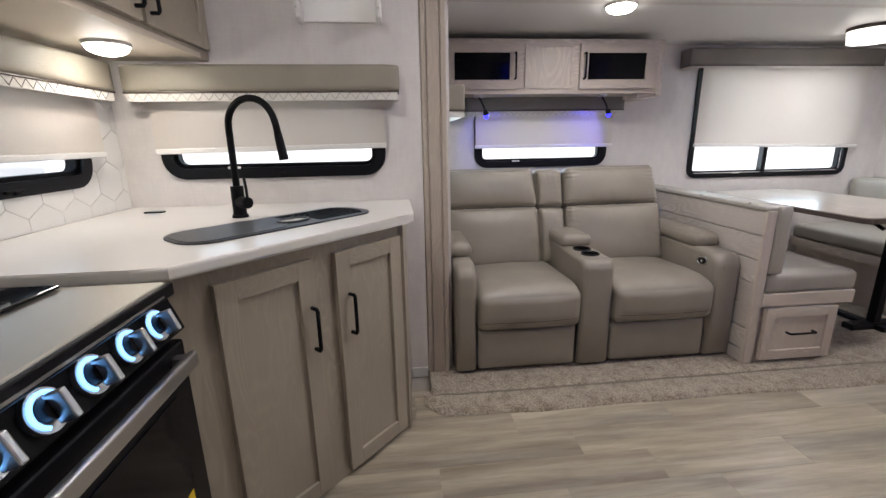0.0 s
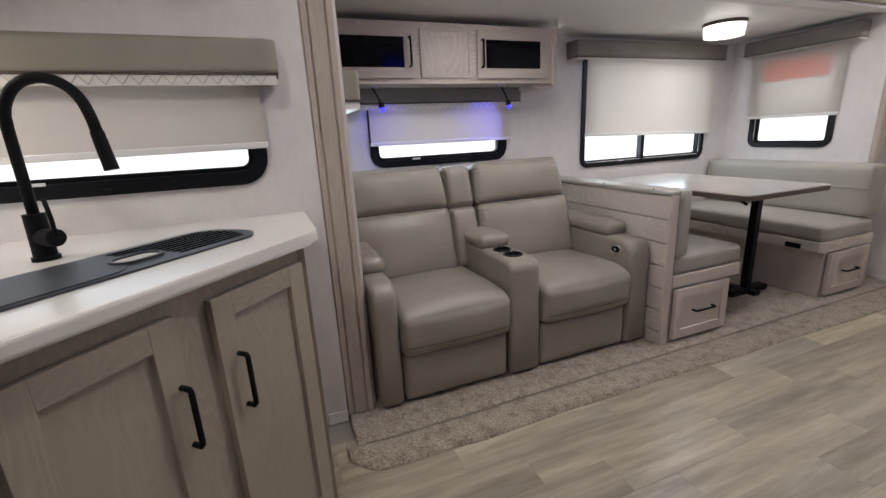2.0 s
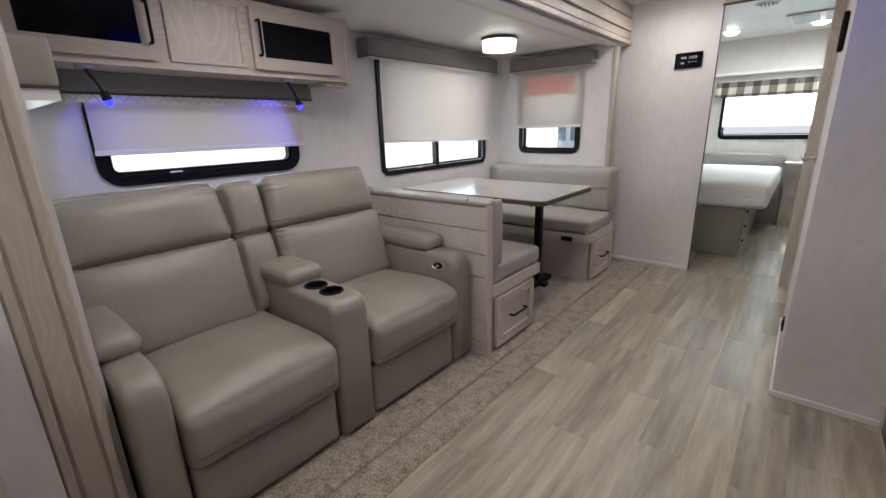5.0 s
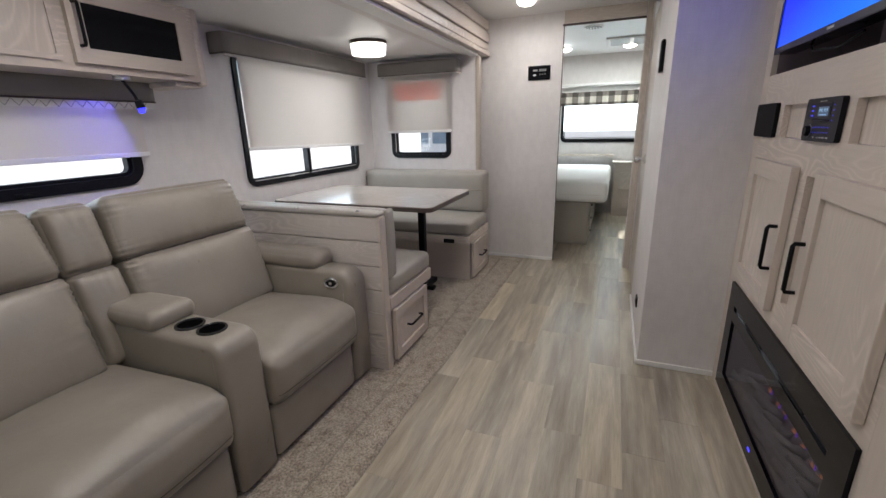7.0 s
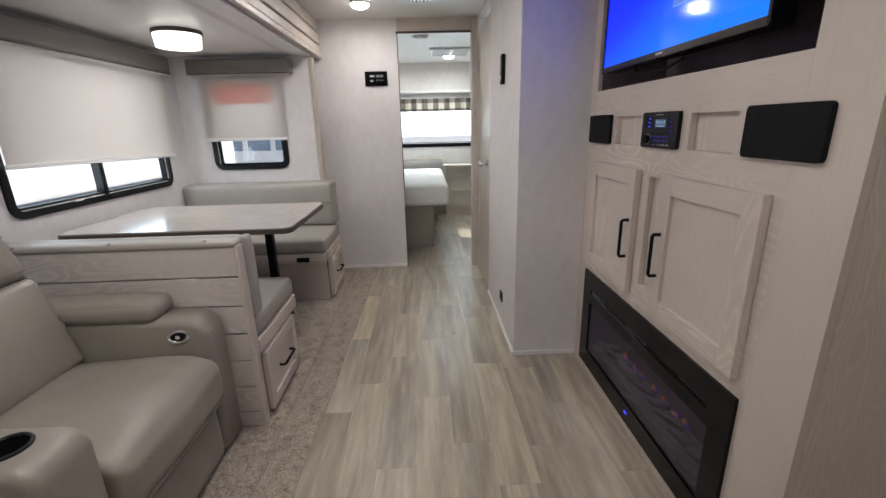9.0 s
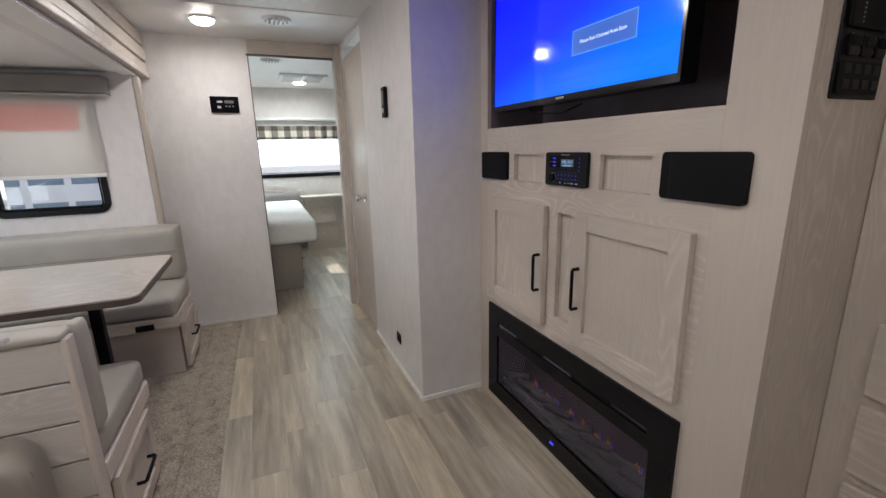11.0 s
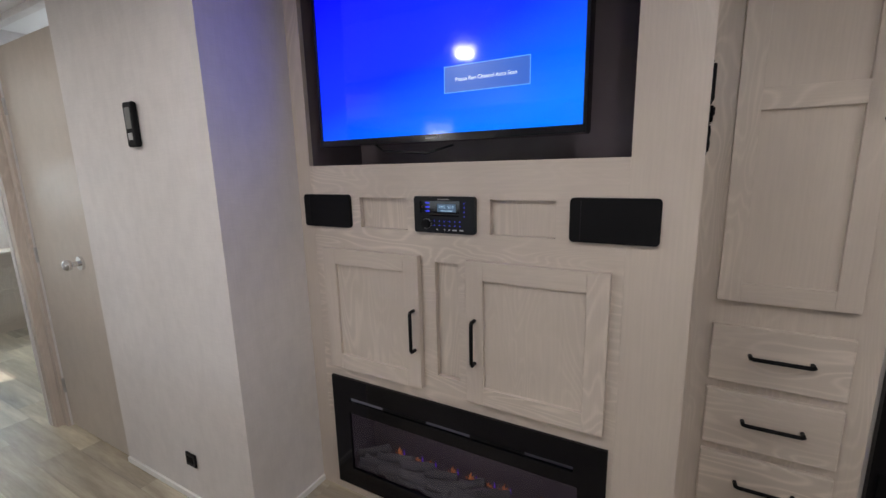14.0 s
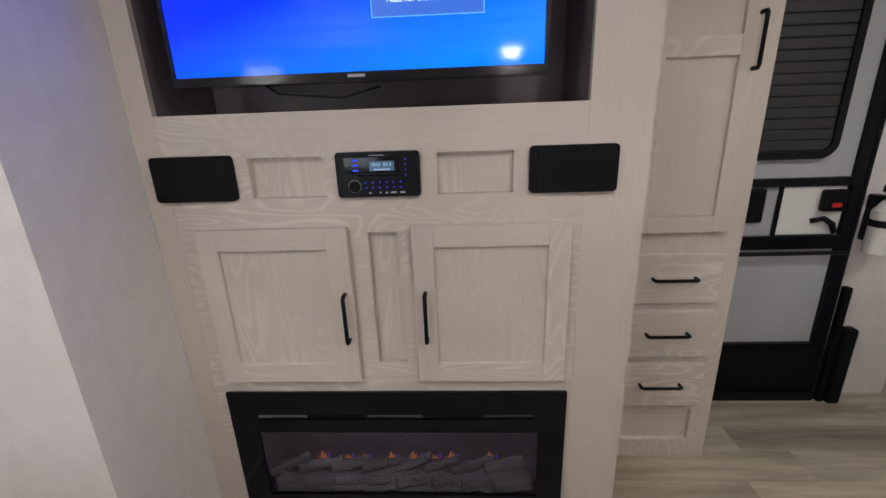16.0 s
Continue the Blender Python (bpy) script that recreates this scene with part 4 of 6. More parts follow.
    for ry, rz, xa, xb in ((0.041, 0.028, 0.004, -0.004), (0.028, 0.016, -0.003, -0.007), (0.009, 0.008, -0.006, -0.012)):
        d = cyl(bmesh.new(), (xa, 0, 0), (xb, 0, 0), 1.0, 0.94, 32)
        d.transform(Matrix.Diagonal((1, ry, rz, 1)))
        plates.append(d)
    spot = pose(1.662, 2.132, 0.552, -8, 0, 4)
    b = part("switch", plates[0], M_CHROME, s, "oval chrome switch plate", at=spot)
    part("switch_insert", plates[1], M_BLACK, b)
    part("switch_rim", tube(bmesh.new(), [(-0.005, 0.035 * math.cos(a), 0.0225 * math.sin(a)) for a in (2 * math.pi * k / 32 for k in range(33))], 0.0062, 8), M_CHROME, b, smooth=True)
    part("button", plates[2], M_CHROME, b)
    return s


recliner_sofa()


# ---- overhead cabinet above the sofa ----
def overhead_cabinet():
    c = thing("overhead_cabinet", "greige wood overhead cabinet with two smoked-glass doors", "cabinet")
    yf = 2.785
    part("body", holed((0.30, 1.70), (1.485, 1.80), [(0.38, 0.745, 1.55, 1.735), (1.20, 1.605, 1.55, 1.735)], yf, yf + 0.02, "y"), M_WOODX, c)
    part("bottom", bx(0.30, 1.70, yf + 0.02, SY, 1.485, 1.503), M_WOODX, c)
    part("top", bx(0.30, 1.70, yf + 0.02, SY, 1.785, 1.80), M_WOODX, c)
    part("side", bx(1.682, 1.70, yf + 0.02, SY, 1.503, 1.785), M_WOODY, c)
    part("corner_moulding", bx(1.688, 1.722, yf - 0.006, yf + 0.03, 1.468, 1.803, 0.012, 3), M_WOOD, c)
    part("lower_lip", bx(1.58, 1.72, yf + 0.03, SY, 1.462, 1.484, 0.004), M_WOODY, c)
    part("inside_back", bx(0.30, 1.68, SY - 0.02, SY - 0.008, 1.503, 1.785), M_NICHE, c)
    part("centre_panel", bx(0.83, 1.12, yf - 0.004, yf, 1.525, 1.765, 0.002), M_WOOD, c)
    rim = ring_round(0.31, 0.26, 0.004, 0.018, -0.010, -0.003)
    part("centre_frame", rim, M_WOODX, c, at=pose(0.975, yf, 1.645))
    for x0, x1, hx, bow in ((0.33, 0.775, 0.752, 0), (1.165, 1.645, 1.19, 0)):
        d = part("door", holed((x0, x1), (1.512, 1.772), [(x0 + 0.052, x1 - 0.052, 1.565, 1.72)], yf - 0.022, yf - 0.002, "y"), M_WOODX, c)
        part("glass", bx(x0 + 0.05, x1 - 0.05, yf - 0.014, yf - 0.009, 1.56, 1.725), M_GLOSSB, d, "dark smoked glass")
        bar_handle(d, (hx, yf - 0.022, 1.57), (hx, yf - 0.022, 1.715), (0, -1, 0), r=0.006)
    return c


overhead_cabinet()


def reading_lamp(x, aside, power):
    r = thing("reading_lamp", "black gooseneck reading lamp with a blue-lit head", "lamp", "blue reading lamps")
    y = 2.83
    part("base", cyl(bmesh.new(), (x, y, 1.484), (x, y, 1.47), 0.03), M_STEEL, r)
    n = [(x + 0.035 * math.sin(t * 1.4), y - 0.02 * t, 1.47 - 0.085 * t) for t in (k / 8 for k in range(9))]
    part("neck", tube(bmesh.new(), n, 0.006, 8), M_BLACK, r, smooth=True)
    e = Vector(n[-1])
    head = part("head", cyl(bmesh.new(), e + Vector((0, 0, 0.008)), e + Vector((0.008, 0, -0.022)), 0.014, 0.017), M_BLACK, r)
    part("lens", cyl(bmesh.new(), e + Vector((0.008, 0, -0.022)), e + Vector((0.012, 0.006, -0.040)), 0.016, 0.012), M_BLUELED, head, "glowing blue lens")
    lamp = new("lamp_light", bpy.data.lights.new("lamp_light", "SPOT"))
    lamp.data.energy, lamp.data.color, lamp.data.spot_size, lamp.data.shadow_soft_size = power, (0.10, 0.08, 1.0), radians(84), 0.012
    lamp.matrix_world = look(e + Vector((0.012, 0.008, -0.044)), e + Vector((aside, 0.22, -0.14)))


reading_lamp(0.545, 0.08, 1.5)
reading_lamp(1.35, -0.07, 2.8)


# ---- dinette ----
def half_wall():
    h = thing("half_wall", "shiplap half wall of pale wood with a padded cream top", "half wall")
    part("core", bx(1.832, 1.862, 1.955, SY, 0.02, 0.845), M_SHIP, h)
    z = 0.845
    while z > 0.05:
        z0 = max(z - 0.122, 0.02)
        part("board", bx(1.818, 1.8325, 1.95, SY - 0.002, z0 + 0.003, z, 0.002), M_SHIP, h)
        z -= 0.1255
    part("end_cap", bx(1.816, 1.868, 1.936, 1.9545, 0.022, 0.85, 0.004), M_WOOD, h)
    cap = part("top_pad", pillow(1.808, 1.945, 1.945, SY - 0.005, 0.845, 0.870, 0.012, (0, 0, 0.003), 8), M_SEATV, h, "cream vinyl top roll", smooth=True)
    for y in (2.06, 2.42, 2.78):
        part("stud", cyl(bmesh.new(), (1.822, y, 0.862), (1.818, y, 0.874), 0.008), M_CHROME, cap)
    return h


half_wall()


def dinette_bench(name, x0, x1, back_x0, back_x1, facing, label):
    """facing +1: the sitter looks to +x."""
    b = thing(name, label, "bench", "dinette benches")
    yf = 1.945
    part("base", bx(min(x0, x1) + 0.01, max(x0, x1) - 0.01, yf + 0.012, SY - 0.004, 0.022, 0.335), M_WOODY, b)
    ax0, ax1 = (x0, x1 + 0.06) if facing > 0 else (x0 - 0.06, x1)
    part("apron", bx(ax0, ax1, yf - 0.012, yf + 0.012, 0.345, 0.415, 0.004), M_WOODX, b)
    part("seat_board", bx(ax0, ax1, yf + 0.012, SY - 0.004, 0.345, 0.41), M_WOODY, b)
    part("seat_cushion", pillow(ax0 + 0.002, ax1 + 0.012 * facing, yf - 0.005, SY - 0.01, 0.41, 0.52, 0.03, (0, 0.004, 0.012), 12), M_SEATV, b, smooth=True)
    part("back_cushion", pillow(back_x0, back_x1, yf + 0.0, SY - 0.01, 0.525, 0.875, 0.03, (0.012, 0, 0), 12), M_SEATV, b, smooth=True)
    dx0, dx1 = (x0 + 0.03, x1 - 0.03)
    d = shaker(b, dx0, dx1, 0.045, 0.335, yf - 0.022, (M_WOOD, M_WOODX), 0.05, name="drawer")
    cx = (dx0 + dx1) / 2
    bar_handle(d, (cx - 0.075, yf - 0.022, 0.20), (cx + 0.075, yf - 0.022, 0.20), (0, -1, 0))
    return b


dinette_bench("dinette_bench", 1.868, 2.335, 1.868, 1.945, 1, "greige vinyl dinette bench with a wood drawer, against the half wall")
_pad = pillow(1.874, 1.946, 1.928, 1.960, 0.522, 0.872, 0.012, (0, 0.006, 0), 8)
part("cushion_end", _pad, M_SEATV, bpy.data.objects["dinette_bench"], "wrinkled vinyl cushion end", smooth=True)
b2 = dinette_bench("dinette_bench", 3.24, 3.73, 3.60, 3.80, -1, "greige vinyl dinette bench with a wood drawer, under the end window")
part("piping", tube(bmesh.new(), [(3.592, 1.96, 0.72), (3.588, 2.5, 0.72), (3.592, 3.09, 0.72)], 0.004, 6), M_VALANCE, b2)
ro = part("outlet", bx(3.165, 3.18, 2.06, 2.15, 0.352, 0.385, 0.003), M_BLACK, b2, "black power outlet")


def dinette_table():
    t = thing("dinette_table", "pale wood-print dinette table with dark edge on a black pedestal", "table")

    def plate(z0, z1, grow, mat, name):
        bm = slab_round(0.76 + grow, 1.17 + grow, 0.05, z0, z1)
        bm.transform(Matrix.Translation((2.69, 2.47, 0)) @ Matrix(((1, 0, 0, 0), (0, 0, 1, 0), (0, 1, 0, 0), (0, 0, 0, 1))))
        return part(name, bm, mat, t)

    plate(0.775, 0.800, 0.0, M_TABLEEDGE, "edge_band")
    plate(0.800, 0.806, -0.004, M_TABLE, "tabletop")
    leg = part("pedestal", bx(2.935, 2.985, 2.215, 2.265, 0.06, 0.775, 0.006), M_BLACK, t)
    part("foot", bx(2.78, 3.15, 2.205, 2.275, 0.022, 0.062, 0.008), M_BLACK, t)
    part("foot_cross", bx(2.93, 2.99, 2.15, 2.75, 0.024, 0.055, 0.008), M_BLACK, t)
    part("brace", tube(bmesh.new(), [(2.96, 2.30, 0.64), (2.90, 2.52, 0.772)], 0.011, 8), M_BLACK, t)
    part("mount_plate", bx(2.75, 3.0, 2.10, 2.70, 0.765, 0.7755), M_BLACK, t)
    part("rear_leg", bx(2.44, 2.475, 2.90, 2.935, 0.022, 0.775, 0.004), M_BLACK, t)
    return t


dinette_table()


# ---- kitchen ----
A, B = Vector((-0.508, 1.043, 0)), Vector((0.068, 1.665, 0))
_d = (B - A).normalized()
DIAG = pose(A.x, A.y, 0, 0, 0, math.degrees(math.atan2(_d.y, _d.x)))  # local x along the counter's slanted edge, -y to the room
SLEN = (B - A).length


def poly_prism(pts, z0, z1, bevel=0.0):
    bm = bmesh.new()
    lo = [bm.verts.new((x, y, z0)) for x, y in pts]
    hi = [bm.verts.new((x, y, z1)) for x, y in pts]
    bm.faces.new(lo[::-1]), bm.faces.new(hi)
    for k in range(len(pts)):
        bm.faces.new((lo[k - 1], lo[k], hi[k], hi[k - 1]))
    if bevel:
        es = [e for e in bm.edges if all(v.co.z > z1 - 1e-5 for v in e.verts) or all(v.co.z < z0 + 1e-5 for v in e.verts)]
        bmesh.ops.bevel(bm, geom=es, offset=bevel, segments=3, affect="EDGES", profile=0.5)
    return bm


counter = thing("countertop", "glossy white countertop with a slanted front edge", "countertop")
part("slab", poly_prism([(XR + 0.001, 1.033), (-0.585, 1.033), (A.x, A.y), (0.046, 1.641), (0.072, 1.675), (0.074, 1.70), (0.072, YW - 0.001), (XR + 0.001, YW - 0.001)], CT - 0.035, CT, 0.009), M_COUNTER, counter)
box_trim = part("outlet_cap", bx(-1.013, -0.94, 1.880, 1.906, CT + 0.0005, CT + 0.006, 0.002), M_BLACK, counter, "flat dark outlet cap")


def sink_cabinet():
    c = thing("sink_cabinet", "greige wood corner sink cabinet with two framed doors", "cabinet", at=DIAG)
    body = bx(0.02, SLEN - 0.012, 0.046, 0.076, 0.0, CT - 0.037)
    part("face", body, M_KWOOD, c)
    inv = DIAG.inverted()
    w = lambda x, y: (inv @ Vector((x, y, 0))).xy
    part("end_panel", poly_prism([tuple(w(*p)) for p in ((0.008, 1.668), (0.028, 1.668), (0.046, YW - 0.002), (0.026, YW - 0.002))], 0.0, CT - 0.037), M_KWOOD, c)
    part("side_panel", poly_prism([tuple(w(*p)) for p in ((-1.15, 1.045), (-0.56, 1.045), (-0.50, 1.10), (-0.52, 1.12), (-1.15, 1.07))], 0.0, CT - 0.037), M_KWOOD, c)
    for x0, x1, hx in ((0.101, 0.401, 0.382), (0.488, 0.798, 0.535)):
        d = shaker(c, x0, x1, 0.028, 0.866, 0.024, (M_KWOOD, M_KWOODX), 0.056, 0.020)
        bar_handle(d, (hx, 0.024, 0.572), (hx, 0.024, 0.712), (0, -1, 0))
    return c


sink_cabinet()


def sink():
    """A drop-in composite sink cover and drainer, along the slanted edge."""
    s = thing("sink", "dark grey composite sink with a ribbed drainboard, set into the counter", "sink", at=pose(-0.391, 1.560, CT, 0, 0, 46.5) @ Matrix.Scale(0.895, 4))

    def plate(w, h, r, z0, z1):
        bm = slab_round(w, h, r, z0, z1, 10)
        bm.transform(Matrix(((1, 0, 0, 0), (0, 0, 1, 0), (0, 1, 0, 0), (0, 0, 0, 1))))
        return bm

    part("rim", plate(0.78, 0.27, 0.10, 0.0, 0.006), M_SINK, s)
    cover = plate(0.37, 0.245, 0.085, 0.0062, 0.0085)
    cover.transform(Matrix.Translation((-0.195, 0, 0)))
    part("bowl_cover", cover, M_SINK, s)
    for k in range(8):
        y = -0.099 + 0.0265 * k
        end = 0.285 + 0.075 * math.sqrt(max(0.0, 1 - ((y + 0.006) / 0.115) ** 2))
        # black strips on the solid rim, painted as the slots' shade
        part("drain_slot", bx(0.035 + 0.075 * (k < 4), end, y, y + 0.0165, 0.0035, 0.0072, 0.0015), M_HOLE, s, "black strip for the shade in a drain slot")
    hole = plate(0.115, 0.075, 0.036, 0.0062, 0.0075)
    hole.transform(Matrix.Translation((0.035, -0.03, 0)))
    part("drain_hole", hole, M_COUNTER, s, "pale opening to the bowl")
    ring = ring_round(0.128, 0.088, 0.042, 0.009, 0.006, 0.013)
    ring.transform(Matrix(((1, 0, 0, 0.035), (0, 0, 1, -0.03), (0, 1, 0, 0), (0, 0, 0, 1))))
    part("hole_rim", ring, M_SINK, s)
    return s


sink()


def faucet():
    f = thing("faucet", "matte black high-arc kitchen faucet with a pull-down spray", "faucet", at=pose(-0.578, 1.715, CT) @ Matrix.Scale(0.895, 4))
    part("base", join(cyl(bmesh.new(), (0, 0, 0), (0, 0, 0.012), 0.032), cyl(bmesh.new(), (0, 0, 0.01), (0, 0, 0.13), 0.027, 0.025)), M_MATTE, f, smooth=False)
    ux, uy = math.cos(radians(-18)), math.sin(radians(-18))
    R = 0.105
    pts = [(0, 0, 0.12), (0, 0, 0.26), (0, 0, 0.355)]
    pts += [(ux * R * (1 - math.cos(a)), uy * R * (1 - math.cos(a)), 0.365 + 1.02 * R * math.sin(a)) for a in (math.pi * k / 16 for k in range(1, 16))]
    pts += [(ux * 0.212, uy * 0.212, 0.37), (ux * 0.218, uy * 0.218, 0.33)]
    part("neck", tube(bmesh.new(), pts, 0.0135, 14), M_MATTE, f, smooth=True)
    part("spray_head", cyl(bmesh.new(), (ux * 0.217, uy * 0.217, 0.335), (ux * 0.232, uy * 0.232, 0.235), 0.0155, 0.018), M_MATTE, f)
    v = part("valve", cyl(bmesh.new(), (0.0, 0, 0.065), (0.055 * ux, -0.045, 0.065), 0.024), M_MATTE, f)
    part("lever", tube(bmesh.new(), [(0.050, -0.040, 0.07), (0.050, -0.040, 0.12), (0.046, -0.040, 0.17)], 0.006, 8), M_MATTE, v, smooth=True)
    return f


faucet()


def range_cooker():
    r = thing("gas_range", "black gas range with lit chrome knobs and a glass cooktop cover", "cooker")
    xf = -0.505
    part("body", bx(XR + 0.05, xf, 0.42, 1.0, 0.03, 0.90, 0.004), M_BLACK, r)
    part("cooktop", bx(XR + 0.05, xf + 0.012, 0.42, 1.005, 0.902, 0.925, 0.006), M_COOKTOP, r, "brushed steel cooktop rim")
    part("glass_lid", bx(XR + 0.12, xf - 0.19, 0.44, 0.985, 0.927, 0.934, 0.002), M_LID, r, "black glass cover")
    # slanted knob panel
    tilt = pose(xf, 0, 0.852, 0, -20, 0)
    p = part("control_panel", bx(0.0, 0.022, 0.42, 1.0, -0.045, 0.055, 0.004), M_MATTE, r, at=tilt)
    part("front_rail", bx(xf + 0.0125, xf + 0.024, 0.42, 1.004, 0.895, 0.924, 0.003), M_BLACK, r)
    part("vent_slot", bx(xf + 0.0205, xf + 0.0255, 0.53, 0.96, 0.902, 0.907), M_STEEL, r)
    for y in (0.540, 0.631, 0.725, 0.821, 0.912):
        k = part("knob", cyl(bmesh.new(), (0.022, y, 0.0), (0.032, y, 0.0), 0.033, n=28), M_STEEL, r, "chrome knob with a white-blue light ring", at=tilt)
        ring = bmesh.new()
        tube(ring, [(0.033, y - 0.0255 * math.cos(a), 0.0255 * math.sin(a)) for a in (radians(-60 + 12 * j) for j in range(19))], 0.0035, 8)
        part("light_ring", ring, M_RINGLED, k)
        part("dial", cyl(bmesh.new(), (0.030, y, 0.0), (0.046, y, 0.0), 0.019, 0.017, n=24), M_BLACK, k)
        part("grip", bx(0.040, 0.068, y - 0.006, y + 0.006, -0.026, 0.022, 0.003), M_STEEL, k, "chrome grip")
    d = part("oven_door", bx(xf, xf + 0.03, 0.43, 0.993, 0.13, 0.795, 0.006), M_BLACK, r)
    part("oven_glass", bx(xf + 0.0305, xf + 0.034, 0.50, 0.925, 0.22, 0.69, 0.001), M_GLOSSB, d, "dark oven window")
    bar_h = bx(xf + 0.052, xf + 0.070, 0.465, 0.965, 0.742, 0.778, 0.006, 3)
    for y in (0.475, 0.930):
        box(bar_h, xf + 0.028, xf + 0.056, y, y + 0.026, 0.746, 0.774, 0.004)
    part("oven_handle", bar_h, M_STEEL, d, "brushed steel handle")
    part("sticker", bx(xf + 0.0345, xf + 0.0350, 0.885, 0.915, 0.42, 0.46), M_YELLOW, d, "yellow sticker")
    part("kick_panel", bx(xf - 0.01, xf + 0.018, 0.43, 0.993, 0.03, 0.12, 0.004), M_BLACK, r)
    return r


range_cooker()


def upper_cabinet():
    """Corner overhead cabinet whose doors slant across the corner, with a lamp in its underside."""
    c = thing("upper_cabinet", "greige wood corner overhead cabinet with slanted doors", "cabinet")
    z0 = 1.553
    pts = [(XR + 0.001, 0.576), (-0.79, 0.576), (-0.752, YW - 0.001), (XR + 0.001, YW - 0.001)]
    part("bottom", poly_prism(pts, z0, z0 + 0.02), M_UNDER, c, "pale cream underside")
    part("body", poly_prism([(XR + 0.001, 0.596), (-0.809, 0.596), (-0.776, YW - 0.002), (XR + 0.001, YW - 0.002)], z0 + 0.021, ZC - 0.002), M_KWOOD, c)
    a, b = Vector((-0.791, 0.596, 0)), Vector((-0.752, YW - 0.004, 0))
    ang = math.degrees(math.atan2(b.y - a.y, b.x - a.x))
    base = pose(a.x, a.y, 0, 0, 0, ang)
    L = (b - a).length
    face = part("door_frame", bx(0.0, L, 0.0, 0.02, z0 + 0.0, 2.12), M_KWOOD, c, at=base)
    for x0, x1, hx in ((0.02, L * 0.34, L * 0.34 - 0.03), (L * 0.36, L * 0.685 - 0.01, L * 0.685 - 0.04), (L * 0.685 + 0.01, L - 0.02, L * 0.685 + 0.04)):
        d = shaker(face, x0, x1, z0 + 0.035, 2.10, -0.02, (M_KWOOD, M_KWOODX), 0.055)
        bar_handle(d, (hx, -0.02, z0 + 0.07), (hx, -0.02, z0 + 0.20), (0, -1, 0))
    return c


upper_cabinet()


def puck(x, y, z, r, label="round white ceiling lamp, lit", deep=0.05, name="ceiling_lamp"):
    p = thing(name, label, "lamp", "ceiling lamps")
    part("rim", cyl(bmesh.new(), (x, y, z), (x, y, z - 0.012), r * 1.12, r * 1.08, 32), M_WHITEP, p)
    bm = bmesh.new()
    n = 28
    prev = None
    for j in range(6):
        a = j / 5 * math.pi / 2
        ring = [bm.verts.new((x + r * math.cos(a) * math.cos(b), y + r * math.cos(a) * math.sin(b), z - 0.012 - deep * math.sin(a) * 0.6)) for b in (2 * math.pi * k / n for k in range(n))] if j < 5 else [bm.verts.new((x, y, z - 0.012 - deep * 0.6))]
        if prev:
            for k in range(n):
                if j < 5:
                    bm.faces.new((prev[k], prev[(k + 1) % n], ring[(k + 1) % n], ring[k]))
                else:
                    bm.faces.new((prev[k], prev[(k + 1) % n], ring[0]))
        prev = ring
    part("lens", bm, M_LAMPW, p, "frosted lit lens", smooth=True)
    return p


puck(-0.942, 1.734, 1.553, 0.064, "oval white lamp under the kitchen cabinet, lit", name="undercabinet_lamp")
puck(1.13, 2.24, ZS, 0.068)
for _x, _y in ((3.60, 1.62), (2.20, 1.62), (0.85, 1.45), (-0.35, 0.85)):
    puck(_x, _y, ZC, 0.065)
puck(6.0, 0.85, ZC, 0.07)
puck(5.95, 1.58, ZC, 0.07)

drum = thing("drum_lamp", "round drum ceiling lamp with dark rim, lit", "lamp")
part("rim", cyl(bmesh.new(), (2.925, 2.585, ZS), (2.925, 2.585, ZS - 0.022), 0.130, n=36), M_TABLEEDGE, drum, "dark bronze rim")
part("shade", cyl(bmesh.new(), (2.925, 2.585, ZS - 0.022), (2.925, 2.585, ZS - 0.088), 0.124, 0.116, 36), M_DRUM, drum, "frosted lit glass")


def towel_holder():
    t = thing("towel_holder", "white wall-mounted paper towel holder", "holder")
    part("back", bx(-0.354, -0.028, YW - 0.012, YW - 0.001, 1.704, 1.803, 0.004), M_WHITEP, t)
    for x in (-0.363, -0.042):
        part("arm", bx(x, x + 0.021, YW - 0.122, YW - 0.012, 1.694, 1.765, 0.008), M_WHITEP, t)
        part("screw", cyl(bmesh.new(), (x + 0.0105, YW - 0.1225, 1.732), (x + 0.0105, YW - 0.125, 1.732), 0.004), M_STEEL, t)
    return t


towel_holder()


